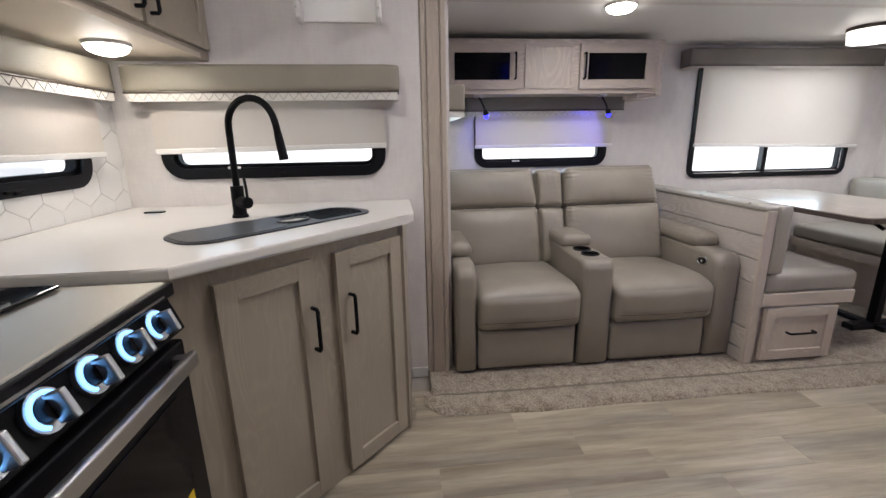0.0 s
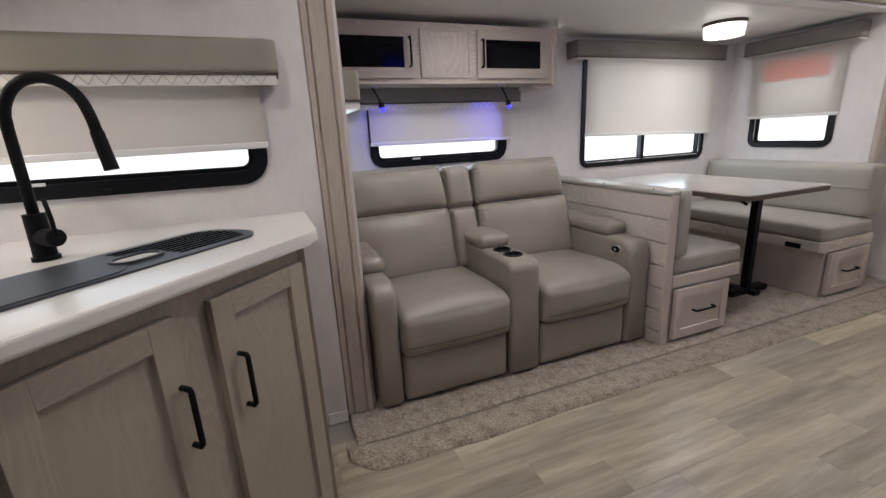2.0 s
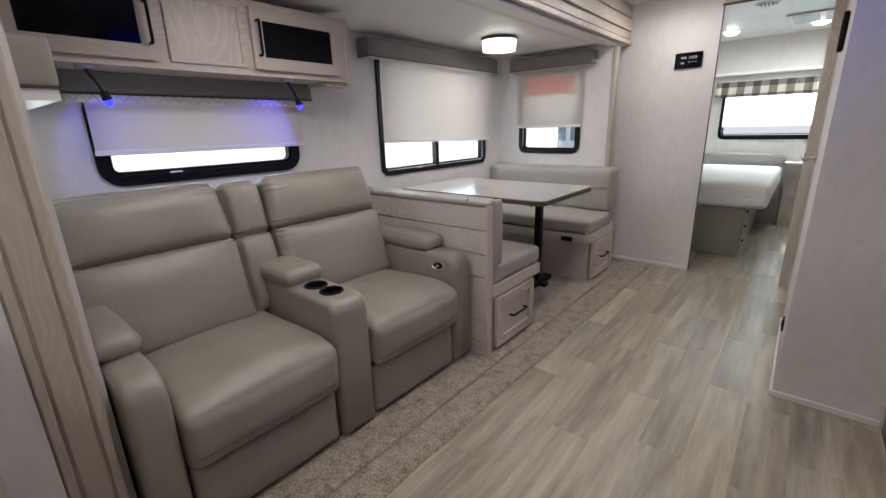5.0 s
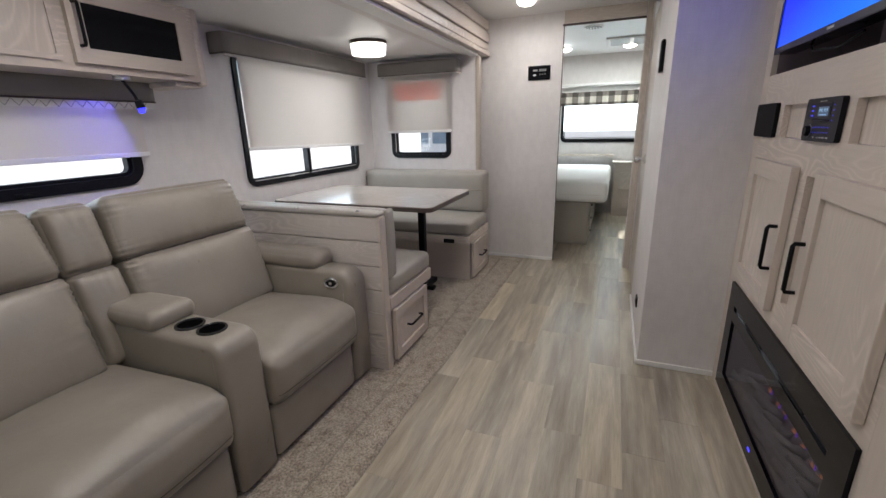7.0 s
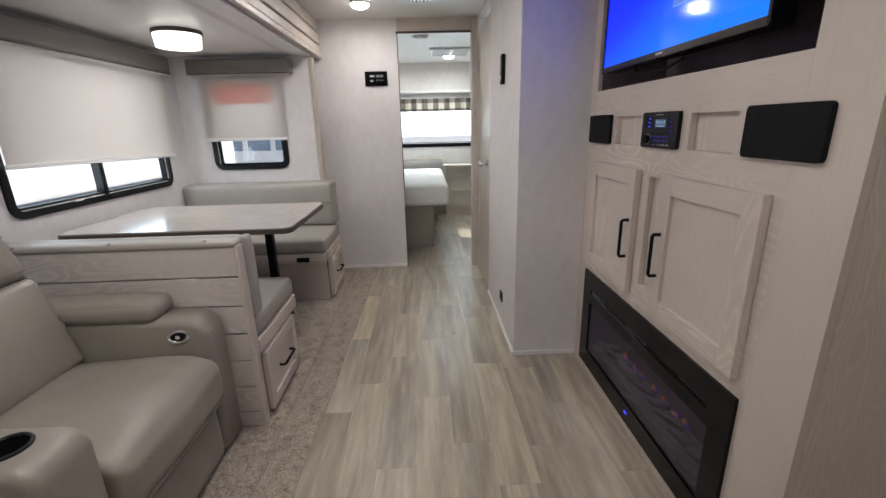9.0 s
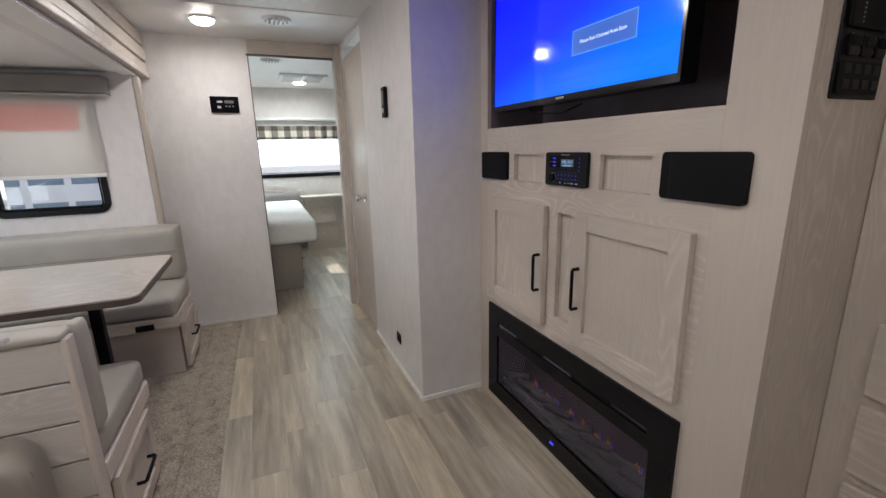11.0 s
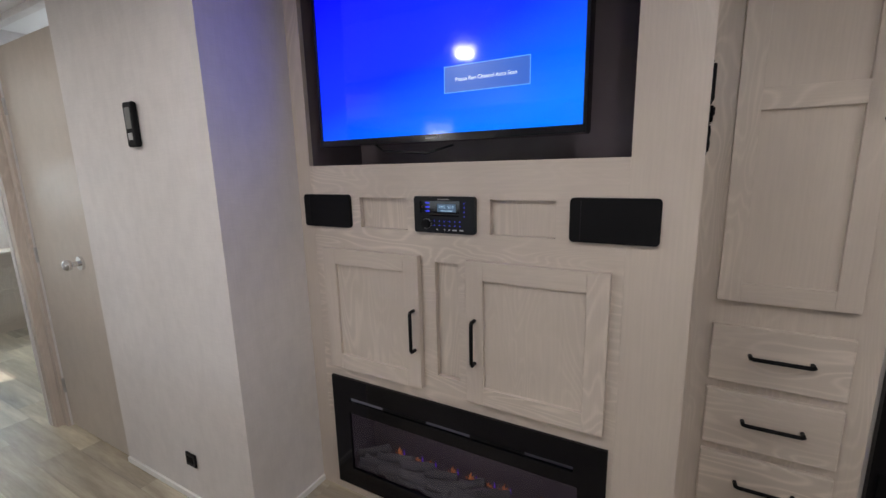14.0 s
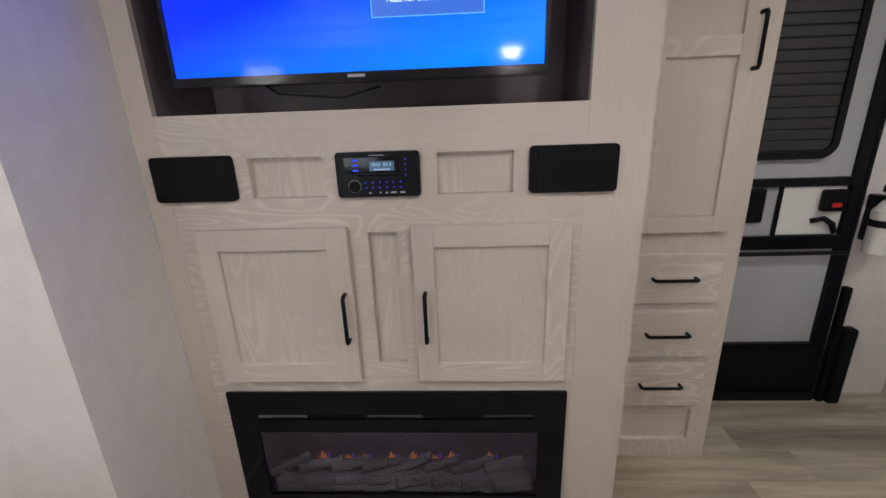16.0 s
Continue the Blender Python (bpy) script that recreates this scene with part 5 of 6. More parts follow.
# ---- entertainment unit ----
def entertainment_unit():
    e = thing("entertainment_unit", "pale greige wood entertainment wall unit with doors and recesses", "cabinet")
    holes = [(1.10, 2.31, 1.42, 2.07), (1.84, 2.05, 1.19, 1.302), (1.322, 1.53, 1.19, 1.302), (1.645, 1.735, 0.66, 1.085), (1.165, 2.232, 0.06, 0.535)]
    part("face", holed((1.1305, 2.2895), (0.0, ZC - 0.002), [(max(h[0], 1.1305), min(h[1], 2.2895), *h[2:]) for h in holes], YE - 0.02, YE, "y"), M_WOODX, e)
    part("stile", bx(XE, 1.13, YE - 0.02, YE, 0.0, ZC - 0.002), M_WOOD, e)
    part("stile", bx(2.29, XB - 0.001, YE - 0.02, YE, 0.0, ZC - 0.002), M_WOOD, e)
    for x0, x1, z0, z1 in ((1.82, 2.07, 1.17, 1.32), (1.30, 1.55, 1.17, 1.32), (1.63, 1.75, 0.64, 1.10)):
        part("recess_panel", bx(x0, x1, YE - 0.036, YE - 0.021, z0, z1), M_WOOD, e)
    part("side_panel", bx(XE, XE + 0.02, -0.30, YE - 0.021, 0.0, ZC - 0.002), M_WOOD, e)
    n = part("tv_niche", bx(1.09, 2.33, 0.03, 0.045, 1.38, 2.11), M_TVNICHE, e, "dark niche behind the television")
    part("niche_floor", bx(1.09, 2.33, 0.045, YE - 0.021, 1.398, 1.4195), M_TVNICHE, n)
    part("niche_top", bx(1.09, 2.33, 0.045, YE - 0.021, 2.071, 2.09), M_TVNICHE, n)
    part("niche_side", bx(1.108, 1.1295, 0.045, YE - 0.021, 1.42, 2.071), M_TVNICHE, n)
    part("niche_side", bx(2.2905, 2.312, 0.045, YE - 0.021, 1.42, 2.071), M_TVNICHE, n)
    for x0, x1, hx in ((1.79, 2.232, 1.812), (1.162, 1.607, 1.575)):
        d = shaker(e, x0, x1, 0.605, 1.105, YE + 0.0255, (M_WOOD, M_WOODX), 0.062, hung=-1)
        bar_handle(d, (hx, YE + 0.0255, 0.755), (hx, YE + 0.0255, 0.905), (0, 1, 0))
    return e


entertainment_unit()


def speaker(x):
    s = thing("speaker", "flat black rectangular wall speaker with rounded corners", "speaker", "wall speakers", at=pose(x, YE, 1.25))
    part("grille", slab_round(0.232, 0.125, 0.012, 0.0005, 0.014), M_MATTE, s)
    part("edge_strip", bx(0.085, 0.088, 0.0135, 0.0148, -0.058, 0.058), M_BLACK, s)


speaker(2.205)
speaker(1.165)


def radio():
    """Local origin at the centre of the front plate."""
    r = thing("radio", "black wall stereo with a lit blue display, reading FM2 97.9", "radio", at=pose(1.688, YE, 1.25))
    part("front", slab_round(0.228, 0.122, 0.010, 0.0005, 0.014), M_BLACK, r)
    part("window", bx(-0.060, 0.090, 0.0142, 0.0147, 0.005, 0.046), M_GLOSSB, r, "glossy black display window")
    part("display", bx(-0.046, 0.022, 0.0148, 0.0153, 0.010, 0.036), M_RADIOLCD, r, "dim lit display")
    part("disc_slot", bx(-0.056, 0.055, 0.0142, 0.0148, -0.004, 0.000), M_GLOSSB, r)
    text_mesh("readout", "FM2  97.9", 0.0135, M_RADIOTXT, r, pose(-0.012, 0.0156, 0.026, 90, 0, 180), 0.0003, "lit readout FM2 97.9")
    part("readout_line", bx(-0.034, 0.010, 0.0153, 0.0156, 0.0125, 0.0155), M_RADIOTXT, r)
    part("name_bar", bx(-0.022, 0.022, 0.0142, 0.0146, 0.0505, 0.0525), M_INK, r, "small pale print")
    k = part("volume_knob", cyl(bmesh.new(), (0.066, 0.014, -0.031), (0.066, 0.026, -0.031), 0.016, 0.014, 24), M_MATTE, r)
    part("knob_ring", tube(bmesh.new(), [(0.066 + 0.0175 * math.cos(a), 0.0145, -0.031 + 0.0175 * math.sin(a)) for a in (2 * math.pi * j / 24 for j in range(25))], 0.0005, 5), M_GREYPANEL, k)
    for col in range(6):
        part("button", bx(0.0335 - 0.019 * col, 0.0365 - 0.019 * col, 0.0140, 0.0152, -0.0225, -0.0195), M_DIMBLUE, r)
        part("button", bx(0.0325 - 0.019 * col, 0.0375 - 0.019 * col, 0.0140, 0.0152, -0.036, -0.034), M_DIMBLUE, r)
    for j in range(3):
        part("side_button", bx(0.052, 0.068, 0.0147, 0.0153, 0.010 + 0.0135 * j, 0.0145 + 0.0135 * j), M_DIMBLUE, r)
    for j in range(4):
        part("side_button", bx(-0.0775, -0.0745, 0.0140, 0.0152, -0.004 + 0.014 * j, -0.001 + 0.014 * j), M_DIMBLUE, r)
    part("power_dot", bx(0.080, 0.083, 0.0147, 0.0153, 0.024, 0.027), M_RED, r, "red dot")
    for x0, x1 in ((-0.048, -0.032), (-0.072, -0.058), (0.022, 0.028), (-0.006, -0.002), (-0.024, -0.018)):
        part("port", bx(x0, x1, 0.0140, 0.0148, -0.051, -0.047), M_INK, r)
    return r


radio()


def fireplace():
    f = thing("electric_fireplace", "black built-in electric fireplace with grey logs and small flames", "fireplace")
    x0, x1, z0, z1 = 1.145, 2.25, 0.045, 0.553
    y = YE + 0.012
    part("surround", holed((x0, x1), (z0, z1), [(x0 + 0.085, x1 - 0.085, z0 + 0.085, z1 - 0.155), (x0 + 0.10, x1 - 0.09, z1 - 0.105, z1 - 0.085)], YE + 0.0006, y, "y"), M_GLOSSB, f, "glossy black glass surround")
    part("firebox", bx(x0 + 0.03, x1 - 0.03, YE - 0.20, YE - 0.19, z0 + 0.02, z1 - 0.03), M_FIREBOX, f)
    part("firebox_floor", bx(x0 + 0.03, x1 - 0.03, YE - 0.19, YE, z0 + 0.03, z0 + 0.045), M_FIREBOX, f)
    part("firebox_top", bx(x0 + 0.03, x1 - 0.03, YE - 0.19, YE - 0.002, z1 - 0.135, z1 - 0.125), M_FIREBOX, f)
    for x in (x0 + 0.03, x1 - 0.045):
        part("firebox_side", bx(x, x + 0.015, YE - 0.19, YE - 0.001, z0 + 0.045, z1 - 0.136), M_FIREBOX, f)
    g = part("glass", bx(x0 + 0.08, x1 - 0.08, YE + 0.002, YE + 0.005, z0 + 0.08, z1 - 0.15), M_SMOKE, f, "smoked glass")
    g.visible_shadow = False
    part("grille", bx(x0 + 0.10, x1 - 0.09, YE - 0.03, YE - 0.02, z1 - 0.11, z1 - 0.08), M_BLACK, f)
    for x in (x0 + 0.36, x1 - 0.36):
        part("grille_bar", bx(x - 0.1, x + 0.1, YE + 0.003, YE + 0.010, z1 - 0.099, z1 - 0.088), M_MATTE, f)
    rnd = random.Random(5)
    # moulded bed of ash with a row of short split logs leaning along it
    bed = bmesh.new()
    rows = []
    for i in range(73):
        x = x0 + 0.095 + (x1 - x0 - 0.19) * i / 72
        row = []
        for j in range(9):
            v = j / 8
            h = 0.052 * math.sin(math.pi * min(1, 0.15 + v)) + 0.020 * noise.noise((x * 17, v * 3, 0.0)) + 0.008 * noise.noise((x * 55, v * 9, 4.0))
            row.append(bed.verts.new((x, YE - 0.015 - 0.13 * v, z0 + 0.052 + max(0.0, h))))
        rows.append(row)
    for a, b in zip(rows, rows[1:]):
        for j in range(8):
            bed.faces.new((a[j], b[j], b[j + 1], a[j + 1]))
    part("ember_bed", bed, M_LOG, f, "pale grey ash bed", smooth=True)
    for k in range(8):
        cx = x0 + 0.155 + k * (x1 - x0 - 0.31) / 7
        for deep, up, lean in ((0.045, 0.090, 0.14), (0.092, 0.116, -0.22)):
            a = lean + rnd.uniform(-0.18, 0.18)
            half = rnd.uniform(0.062, 0.078)
            r0 = rnd.uniform(0.014, 0.021)
            pts = [(cx + t * half + 0.03 * (deep > 0.06), YE - deep + t * half * 0.25, z0 + up + t * half * math.sin(a)) for t in (-1 + 0.2 * j for j in range(11))]
            lg = tube(bmesh.new(), pts, r0, 14)
            for v in lg.verts:
                d = 0.009 * noise.noise((v.co.x * 22, v.co.y * 60, v.co.z * 60)) + 0.005 * noise.noise(v.co * 110)
                v.co += Vector((0.5, 0.7, 1)) * d
            part("log", lg, M_LOG, f, smooth=True)
    for k, (u, h) in enumerate(((0.215, 0.045), (0.30, 0.022), (0.36, 0.03), (0.455, 0.04), (0.53, 0.042), (0.60, 0.02), (0.66, 0.045), (0.79, 0.045))):
        x = x1 - u * (x1 - x0)
        fl = bmesh.new()
        for dx, tall, bend in ((0, 1, 0.006), (0.013, 0.6, -0.004), (-0.012, 0.75, 0.008), (0.022, 0.35, 0.002)):
            rings = []
            for j in range(7):
                v = j / 6
                w = 0.0058 * tall * math.sin(math.pi * (0.25 + 0.75 * v) ** 0.8) + 0.0003
                c = Vector((x + dx + bend * math.sin(v * 3.2), YE - 0.128, z0 + 0.112 + 0.9 * h * tall * v))
                rings.append([fl.verts.new(c + Vector((w * math.cos(q), 0.4 * w * math.sin(q), 0))) for q in (2 * math.pi * m / 8 for m in range(8))])
            for a, b in zip(rings, rings[1:]):
                for m in range(8):
                    fl.faces.new((a[m - 1], a[m], b[m], b[m - 1]))
        part("flame", fl, M_FLAME, f, "small orange flame", smooth=True)
        part("ember", cyl(bmesh.new(), (x - 0.022, YE - 0.126, z0 + 0.118), (x - 0.021, YE - 0.126, z0 + 0.142), 0.0034, 0.001, 8), M_EMBER, f, "violet glow")
    bed_light = new("lamp_light", bpy.data.lights.new("lamp_light", "AREA"))
    bed_light.data.shape, bed_light.data.size, bed_light.data.size_y = "RECTANGLE", x1 - x0 - 0.2, 0.03
    bed_light.data.energy, bed_light.data.color = 0.6, (1.0, 0.9, 0.95)
    bed_light.matrix_world = look(((x0 + x1) / 2, YE - 0.04, z1 - 0.14), ((x0 + x1) / 2, YE - 0.19, z0 + 0.16))
    text_mesh("clock_digits", "888", 0.016, M_BLUELED, f, pose(1.70, y + 0.0004, 0.09, 90, 0, 180), 0.0003, "blue lit marks")
    return f


fireplace()


def television():
    """Local origin at the screen's centre, screen towards +y."""
    t = thing("television", "flat television showing a blue setup screen, on a wall bracket", "television", at=pose(1.720, 0.369, 1.767, 0.6, 0, 0))
    w, h = 0.955, 0.56
    part("shell", slab_round(w, h, 0.008, -0.045, 0.012), M_GLOSSB, t)
    part("bezel", ring_round(w, h, 0.008, 0.010, 0.010, 0.018), M_BEZEL, t, "glossy black bezel")
    part("chin", bx(-w / 2 + 0.006, w / 2 - 0.006, 0.0125, 0.019, -h / 2 + 0.002, -h / 2 + 0.022), M_BEZEL, t)
    sc = part("screen", bx(-w / 2 + 0.011, w / 2 - 0.011, 0.0122, 0.0145, -h / 2 + 0.0225, h / 2 - 0.011), M_SCREEN, t, "lit blue screen")
    part("badge", bx(-0.022, 0.022, 0.0188, 0.0195, -h / 2 + 0.009, -h / 2 + 0.016), M_INK, t, "pale badge")
    bxx, bz, bw, bh = -0.185, -0.101, 0.273, 0.078
    fr = part("message_box", bx(bxx - bw / 2, bxx + bw / 2, 0.0146, 0.0149, bz - bh / 2, bz + bh / 2), M_BOX, sc, "outlined message box")
    edge = bmesh.new()
    for a in ((bxx - bw / 2, bxx + bw / 2, bz + bh / 2 - 0.002, bz + bh / 2), (bxx - bw / 2, bxx + bw / 2, bz - bh / 2, bz - bh / 2 + 0.002), (bxx - bw / 2, bxx - bw / 2 + 0.002, bz - bh / 2, bz + bh / 2), (bxx + bw / 2 - 0.002, bxx + bw / 2, bz - bh / 2, bz + bh / 2)):
        box(edge, a[0], a[1], 0.0149, 0.0152, a[2], a[3])
    part("outline", edge, M_BOXLINE, sc)
    text_mesh("message", "Please Run Channel Auto Scan", 0.0158, M_TEXT, sc, pose(bxx, 0.0151, bz - 0.002, 90, 0, 180), 0.0002, "white words Please Run Channel Auto Scan")
    part("plug_box", bx(-0.575, -0.53, -0.34, -0.30, 0.17, 0.23, 0.006), M_BLACK, t)
    part("plug_tab", bx(-0.56, -0.545, -0.302, -0.292, 0.18, 0.20), M_CHROME, t)
    part("bracket", bx(-0.12, 0.12, -0.345, -0.045, -0.10, 0.10, 0.01), M_MATTE, t)
    part("cable", tube(bmesh.new(), [(0.30, -0.03, -0.25), (0.22, -0.02, -0.30), (0.05, -0.03, -0.315), (-0.05, -0.04, -0.29)], 0.004, 6), M_BLACK, t)
    return t


television()


# ---- pantry ----
def pantry():
    p = thing("pantry_cabinet", "tall greige wood pantry with a long door and three drawers", "cabinet")
    yf, x0, x1 = 0.055, 0.485, XE - 0.002
    part("face", holed((x0, x1), (0.0, ZC - 0.002), [(0.56, 0.90, 0.085, 0.235)], yf - 0.02, yf, "y"), M_WOOD, p)
    part("recess_panel", bx(0.54, 0.92, yf - 0.034, yf - 0.021, 0.06, 0.26), M_WOODX, p)
    part("side", bx(x0, x0 + 0.02, YD + 0.002, yf - 0.02, 0.0, ZC - 0.002), M_WOOD, p)
    d = shaker(p, 0.550, 0.886, 0.980, 2.08, yf + 0.025, (M_WOOD, M_WOODX), 0.058, hung=-1)
    part("mid_rail", bx(0.603, 0.837, yf + 0.0015, yf + 0.0245, 1.54, 1.60, 0.002), M_WOODX, d)
    bar_handle(d, (0.565, yf + 0.025, 1.50), (0.565, yf + 0.025, 1.655), (0, 1, 0))
    for z0, z1 in ((0.71, 0.90), (0.485, 0.68), (0.265, 0.455)):
        w = part("drawer", bx(0.545, 0.889, yf + 0.001, yf + 0.02, z0, z1, 0.004), M_WOODX, p)
        bar_handle(w, (0.635, yf + 0.02, (z0 + z1) / 2 + 0.005), (0.785, yf + 0.02, (z0 + z1) / 2 + 0.005), (0, 1, 0))
    return p


pantry()


def control_panel():
    c = thing("control_panel", "black monitor and switch panel on the unit's side", "control panel", at=pose(XE, 0.21, 1.60, 0, 0, 90) @ Matrix.Diagonal((1, 0.4, 1, 1)))
    # local x runs to +y; the room lies towards +y local, which is -x in the world
    part("plate", bx(-0.092, 0.09, 0.0006, 0.010, -0.182, 0.052, 0.004), M_BLACK, c)
    m = part("meter", bx(-0.085, 0.075, 0.010, 0.030, -0.045, 0.045, 0.006), M_MATTE, c)
    for k in range(9):
        part("meter_dot", bx(0.030 - 0.0, 0.036, 0.0295, 0.0312, -0.036 + 0.0085 * k, -0.032 + 0.0085 * k), M_BTN, m)
    for k in range(3):
        w = part("rocker", bx(-0.075 + 0.05 * k, -0.033 + 0.05 * k, 0.010, 0.034, -0.098, -0.056, 0.006), M_GLOSSB, c)
        part("rocker_cap", bx(-0.070 + 0.05 * k, -0.038 + 0.05 * k, 0.033, 0.042, -0.080, -0.060, 0.003), M_MATTE, w)
    low = part("key_block", bx(-0.080, 0.078, 0.010, 0.024, -0.172, -0.106, 0.005), M_MATTE, c)
    for r in range(2):
        for k in range(4):
            part("key", bx(-0.070 + 0.037 * k, -0.044 + 0.037 * k, 0.0235, 0.0285, -0.162 + 0.030 * r, -0.144 + 0.030 * r, 0.002), M_BLACK, low)
    for x0, x1, z0, z1 in ((0.020, 0.075, 0.070, 0.125), (-0.085, -0.005, 0.055, 0.150)):
        lab = part("label", bx(x0, x1, 0.0006, 0.003, z0, z1), M_WHITEP, c, "white printed label")
        for k in range(4):
            part("print_line", bx(x0 + 0.006, x1 - 0.008 - 0.006 * (k % 2), 0.003, 0.0034, z1 - 0.016 - 0.012 * k, z1 - 0.012 - 0.012 * k), M_GREYPANEL, lab)


control_panel()

# remote, outlet and thermostat on the walls
rem = thing("remote_holder", "dark remote control in a wall cradle", "remote", at=pose(2.79, YB, 1.59))
part("cradle", bx(-0.032, 0.032, 0.001, 0.022, -0.085, 0.075, 0.008, 3), M_MATTE, rem)
part("key_pad", bx(-0.018, 0.018, 0.0215, 0.0235, -0.02, 0.055, 0.001), M_BTN, rem)
part("print", bx(-0.014, 0.014, 0.0215, 0.0232, -0.06, -0.035), M_INK, rem)
out = thing("wall_outlet", "small black wall outlet", "outlet", at=pose(2.755, YB, 0.205))
part("plate", bx(-0.036, 0.036, 0.001, 0.010, -0.032, 0.032, 0.006, 3), M_BLACK, out)
part("socket", bx(-0.02, 0.02, 0.0098, 0.0125, -0.014, 0.014, 0.002), M_MATTE, out)
pan = thing("thermostat", "black wall control panel with pale buttons", "thermostat", at=pose(XP, 1.582, 1.68, 0, 0, -90))
part("plate", bx(-0.095, 0.095, -0.014, -0.001, -0.058, 0.058, 0.004), M_GLOSSB, pan)
for _x, _z, _w in ((-0.032, 0.020, 0.018), (-0.038, -0.018, 0.012)):
    part("button", bx(_x - _w, _x + _w, -0.017, -0.0135, _z - 0.007, _z + 0.007, 0.003), M_INK, pan)
part("display", bx(0.0, 0.06, -0.0155, -0.0135, 0.010, 0.030, 0.001), M_BTN, pan)
for _x in (0.008, 0.030, 0.052):
    part("touch_key", bx(_x - 0.006, _x + 0.006, -0.0155, -0.0135, -0.016, -0.008, 0.001), M_BTN, pan)


# ---- corridor door ----
bd = thing("door_1", "tan bathroom door with a chrome knob, closed", "door", kind="structure")
leaf = part("leaf", bx(3.335, 3.962, YB - 0.030, YB - 0.006, 0.012, 2.02, 0.002), M_DOOR, bd)
for _z in (0.25, 1.0, 1.75):
    part("hinge", bx(3.955, 3.972, YB - 0.008, YB + 0.004, _z - 0.04, _z + 0.04, 0.002), M_STEEL, bd)
kn = part("door_handle", cyl(bmesh.new(), (3.46, YB - 0.006, 1.0), (3.46, YB + 0.006, 1.0), 0.032, n=24), M_CHROME, bd, "chrome knob")
part("stem", cyl(bmesh.new(), (3.46, YB + 0.006, 1.0), (3.46, YB + 0.035, 1.0), 0.012), M_CHROME, kn)
_k = bmesh.new()
bmesh.ops.create_uvsphere(_k, u_segments=20, v_segments=12, radius=0.026, matrix=Matrix.Translation((3.46, YB + 0.05, 1.0)) @ Matrix.Diagonal((1, 0.8, 1, 1)))
part("ball", _k, M_CHROME, kn, smooth=True)


# ---- entry door ----
def entry_door():
    d = thing("door_2", "grey entry door with black frame, dark window shade and catch, closed", "door", kind="structure")
    y = YD
    part("frame", holed((-0.225, 0.33), (0.0, 1.98), [(-0.185, 0.285, 0.30, 0.775), (-0.185, 0.285, 1.09, 1.90), (-0.185, 0.285, 0.835, 1.055)], y + 0.001, y + 0.03, "y"), M_BLACK, d)
    part("lower_panel", bx(-0.24, 0.30, y - 0.02, y + 0.008, 0.28, 0.79), M_GREYPANEL, d, "mottled grey panel")
    part("upper_panel", bx(-0.24, 0.30, y - 0.02, y + 0.008, 1.08, 1.92), M_GREYPANEL, d, "mottled grey panel")
    part("middle_panel", bx(-0.24, 0.30, y - 0.02, y + 0.008, 0.82, 1.07), M_GREYPANEL, d, "mottled grey panel")
    w = part("window", ring_round(0.40, 0.66, 0.07, 0.03, 0.010, 0.036), M_BLACK, d, at=pose(0.115, y, 1.50))
    part("shade", bx(-0.175, 0.175, 0.014, 0.022, -0.305, 0.305), M_DOORSHADE, w, "dark pleated shade")
    for k in range(14):
        part("pleat", bx(-0.172, 0.172, 0.022, 0.027, -0.295 + 0.043 * k, -0.254 + 0.043 * k, 0.004), M_DOORSHADE, w)
    c = part("catch_plate", bx(-0.175, 0.085, y + 0.009, y + 0.016, 0.84, 1.05), M_WHITEP, d, "white latch plate")
    part("latch", bx(-0.165, -0.07, y + 0.016, y + 0.05, 0.945, 1.04, 0.01), M_BLACK, c)
    part("latch_lever", bx(-0.14, -0.10, y + 0.05, y + 0.056, 0.965, 0.985, 0.003), M_RED, c, "red lever")
    part("grab", tube(bmesh.new(), [(-0.16, y + 0.02, 0.85), (-0.13, y + 0.04, 0.89), (-0.09, y + 0.04, 0.915), (-0.05, y + 0.02, 0.90)], 0.012, 8), M_BLACK, c, smooth=True)
    part("divider", bx(0.085, 0.10, y + 0.009, y + 0.02, 0.835, 1.055), M_BLACK, d)
    part("pocket", bx(0.16, 0.285, y + 0.009, y + 0.035, 0.90, 1.05, 0.01), M_MATTE, d)
    part("bar", tube(bmesh.new(), [(-0.20, y + 0.06, 0.765), (0.30, y + 0.06, 0.765)], 0.010, 8), M_BLACK, d, smooth=True)
    part("threshold", bx(-0.225, 0.30, y + 0.0455, y + 0.062, 0.0, 0.05, 0.006), M_BLACK, d)
    part("kick_rail", bx(-0.225, 0.31, y + 0.03, y + 0.045, 0.05, 0.28), M_MATTE, d)
    part("jamb", bx(-0.243, -0.2255, y + 0.001, y + 0.035, 0.0, 2.0, 0.004), M_BLACK, d)
    return d


entry_door()
tr = thing("folding_step_cover", "black folded plastic step housing on the floor by the door", "step")
part("housing", bx(-0.332, -0.272, YD + 0.036, YD + 0.088, 0.0, 0.40, 0.012), M_MATTE, tr)
part("upper_block", bx(-0.268, -0.240, YD + 0.036, YD + 0.07, 0.0, 0.60, 0.006), M_MATTE, tr)


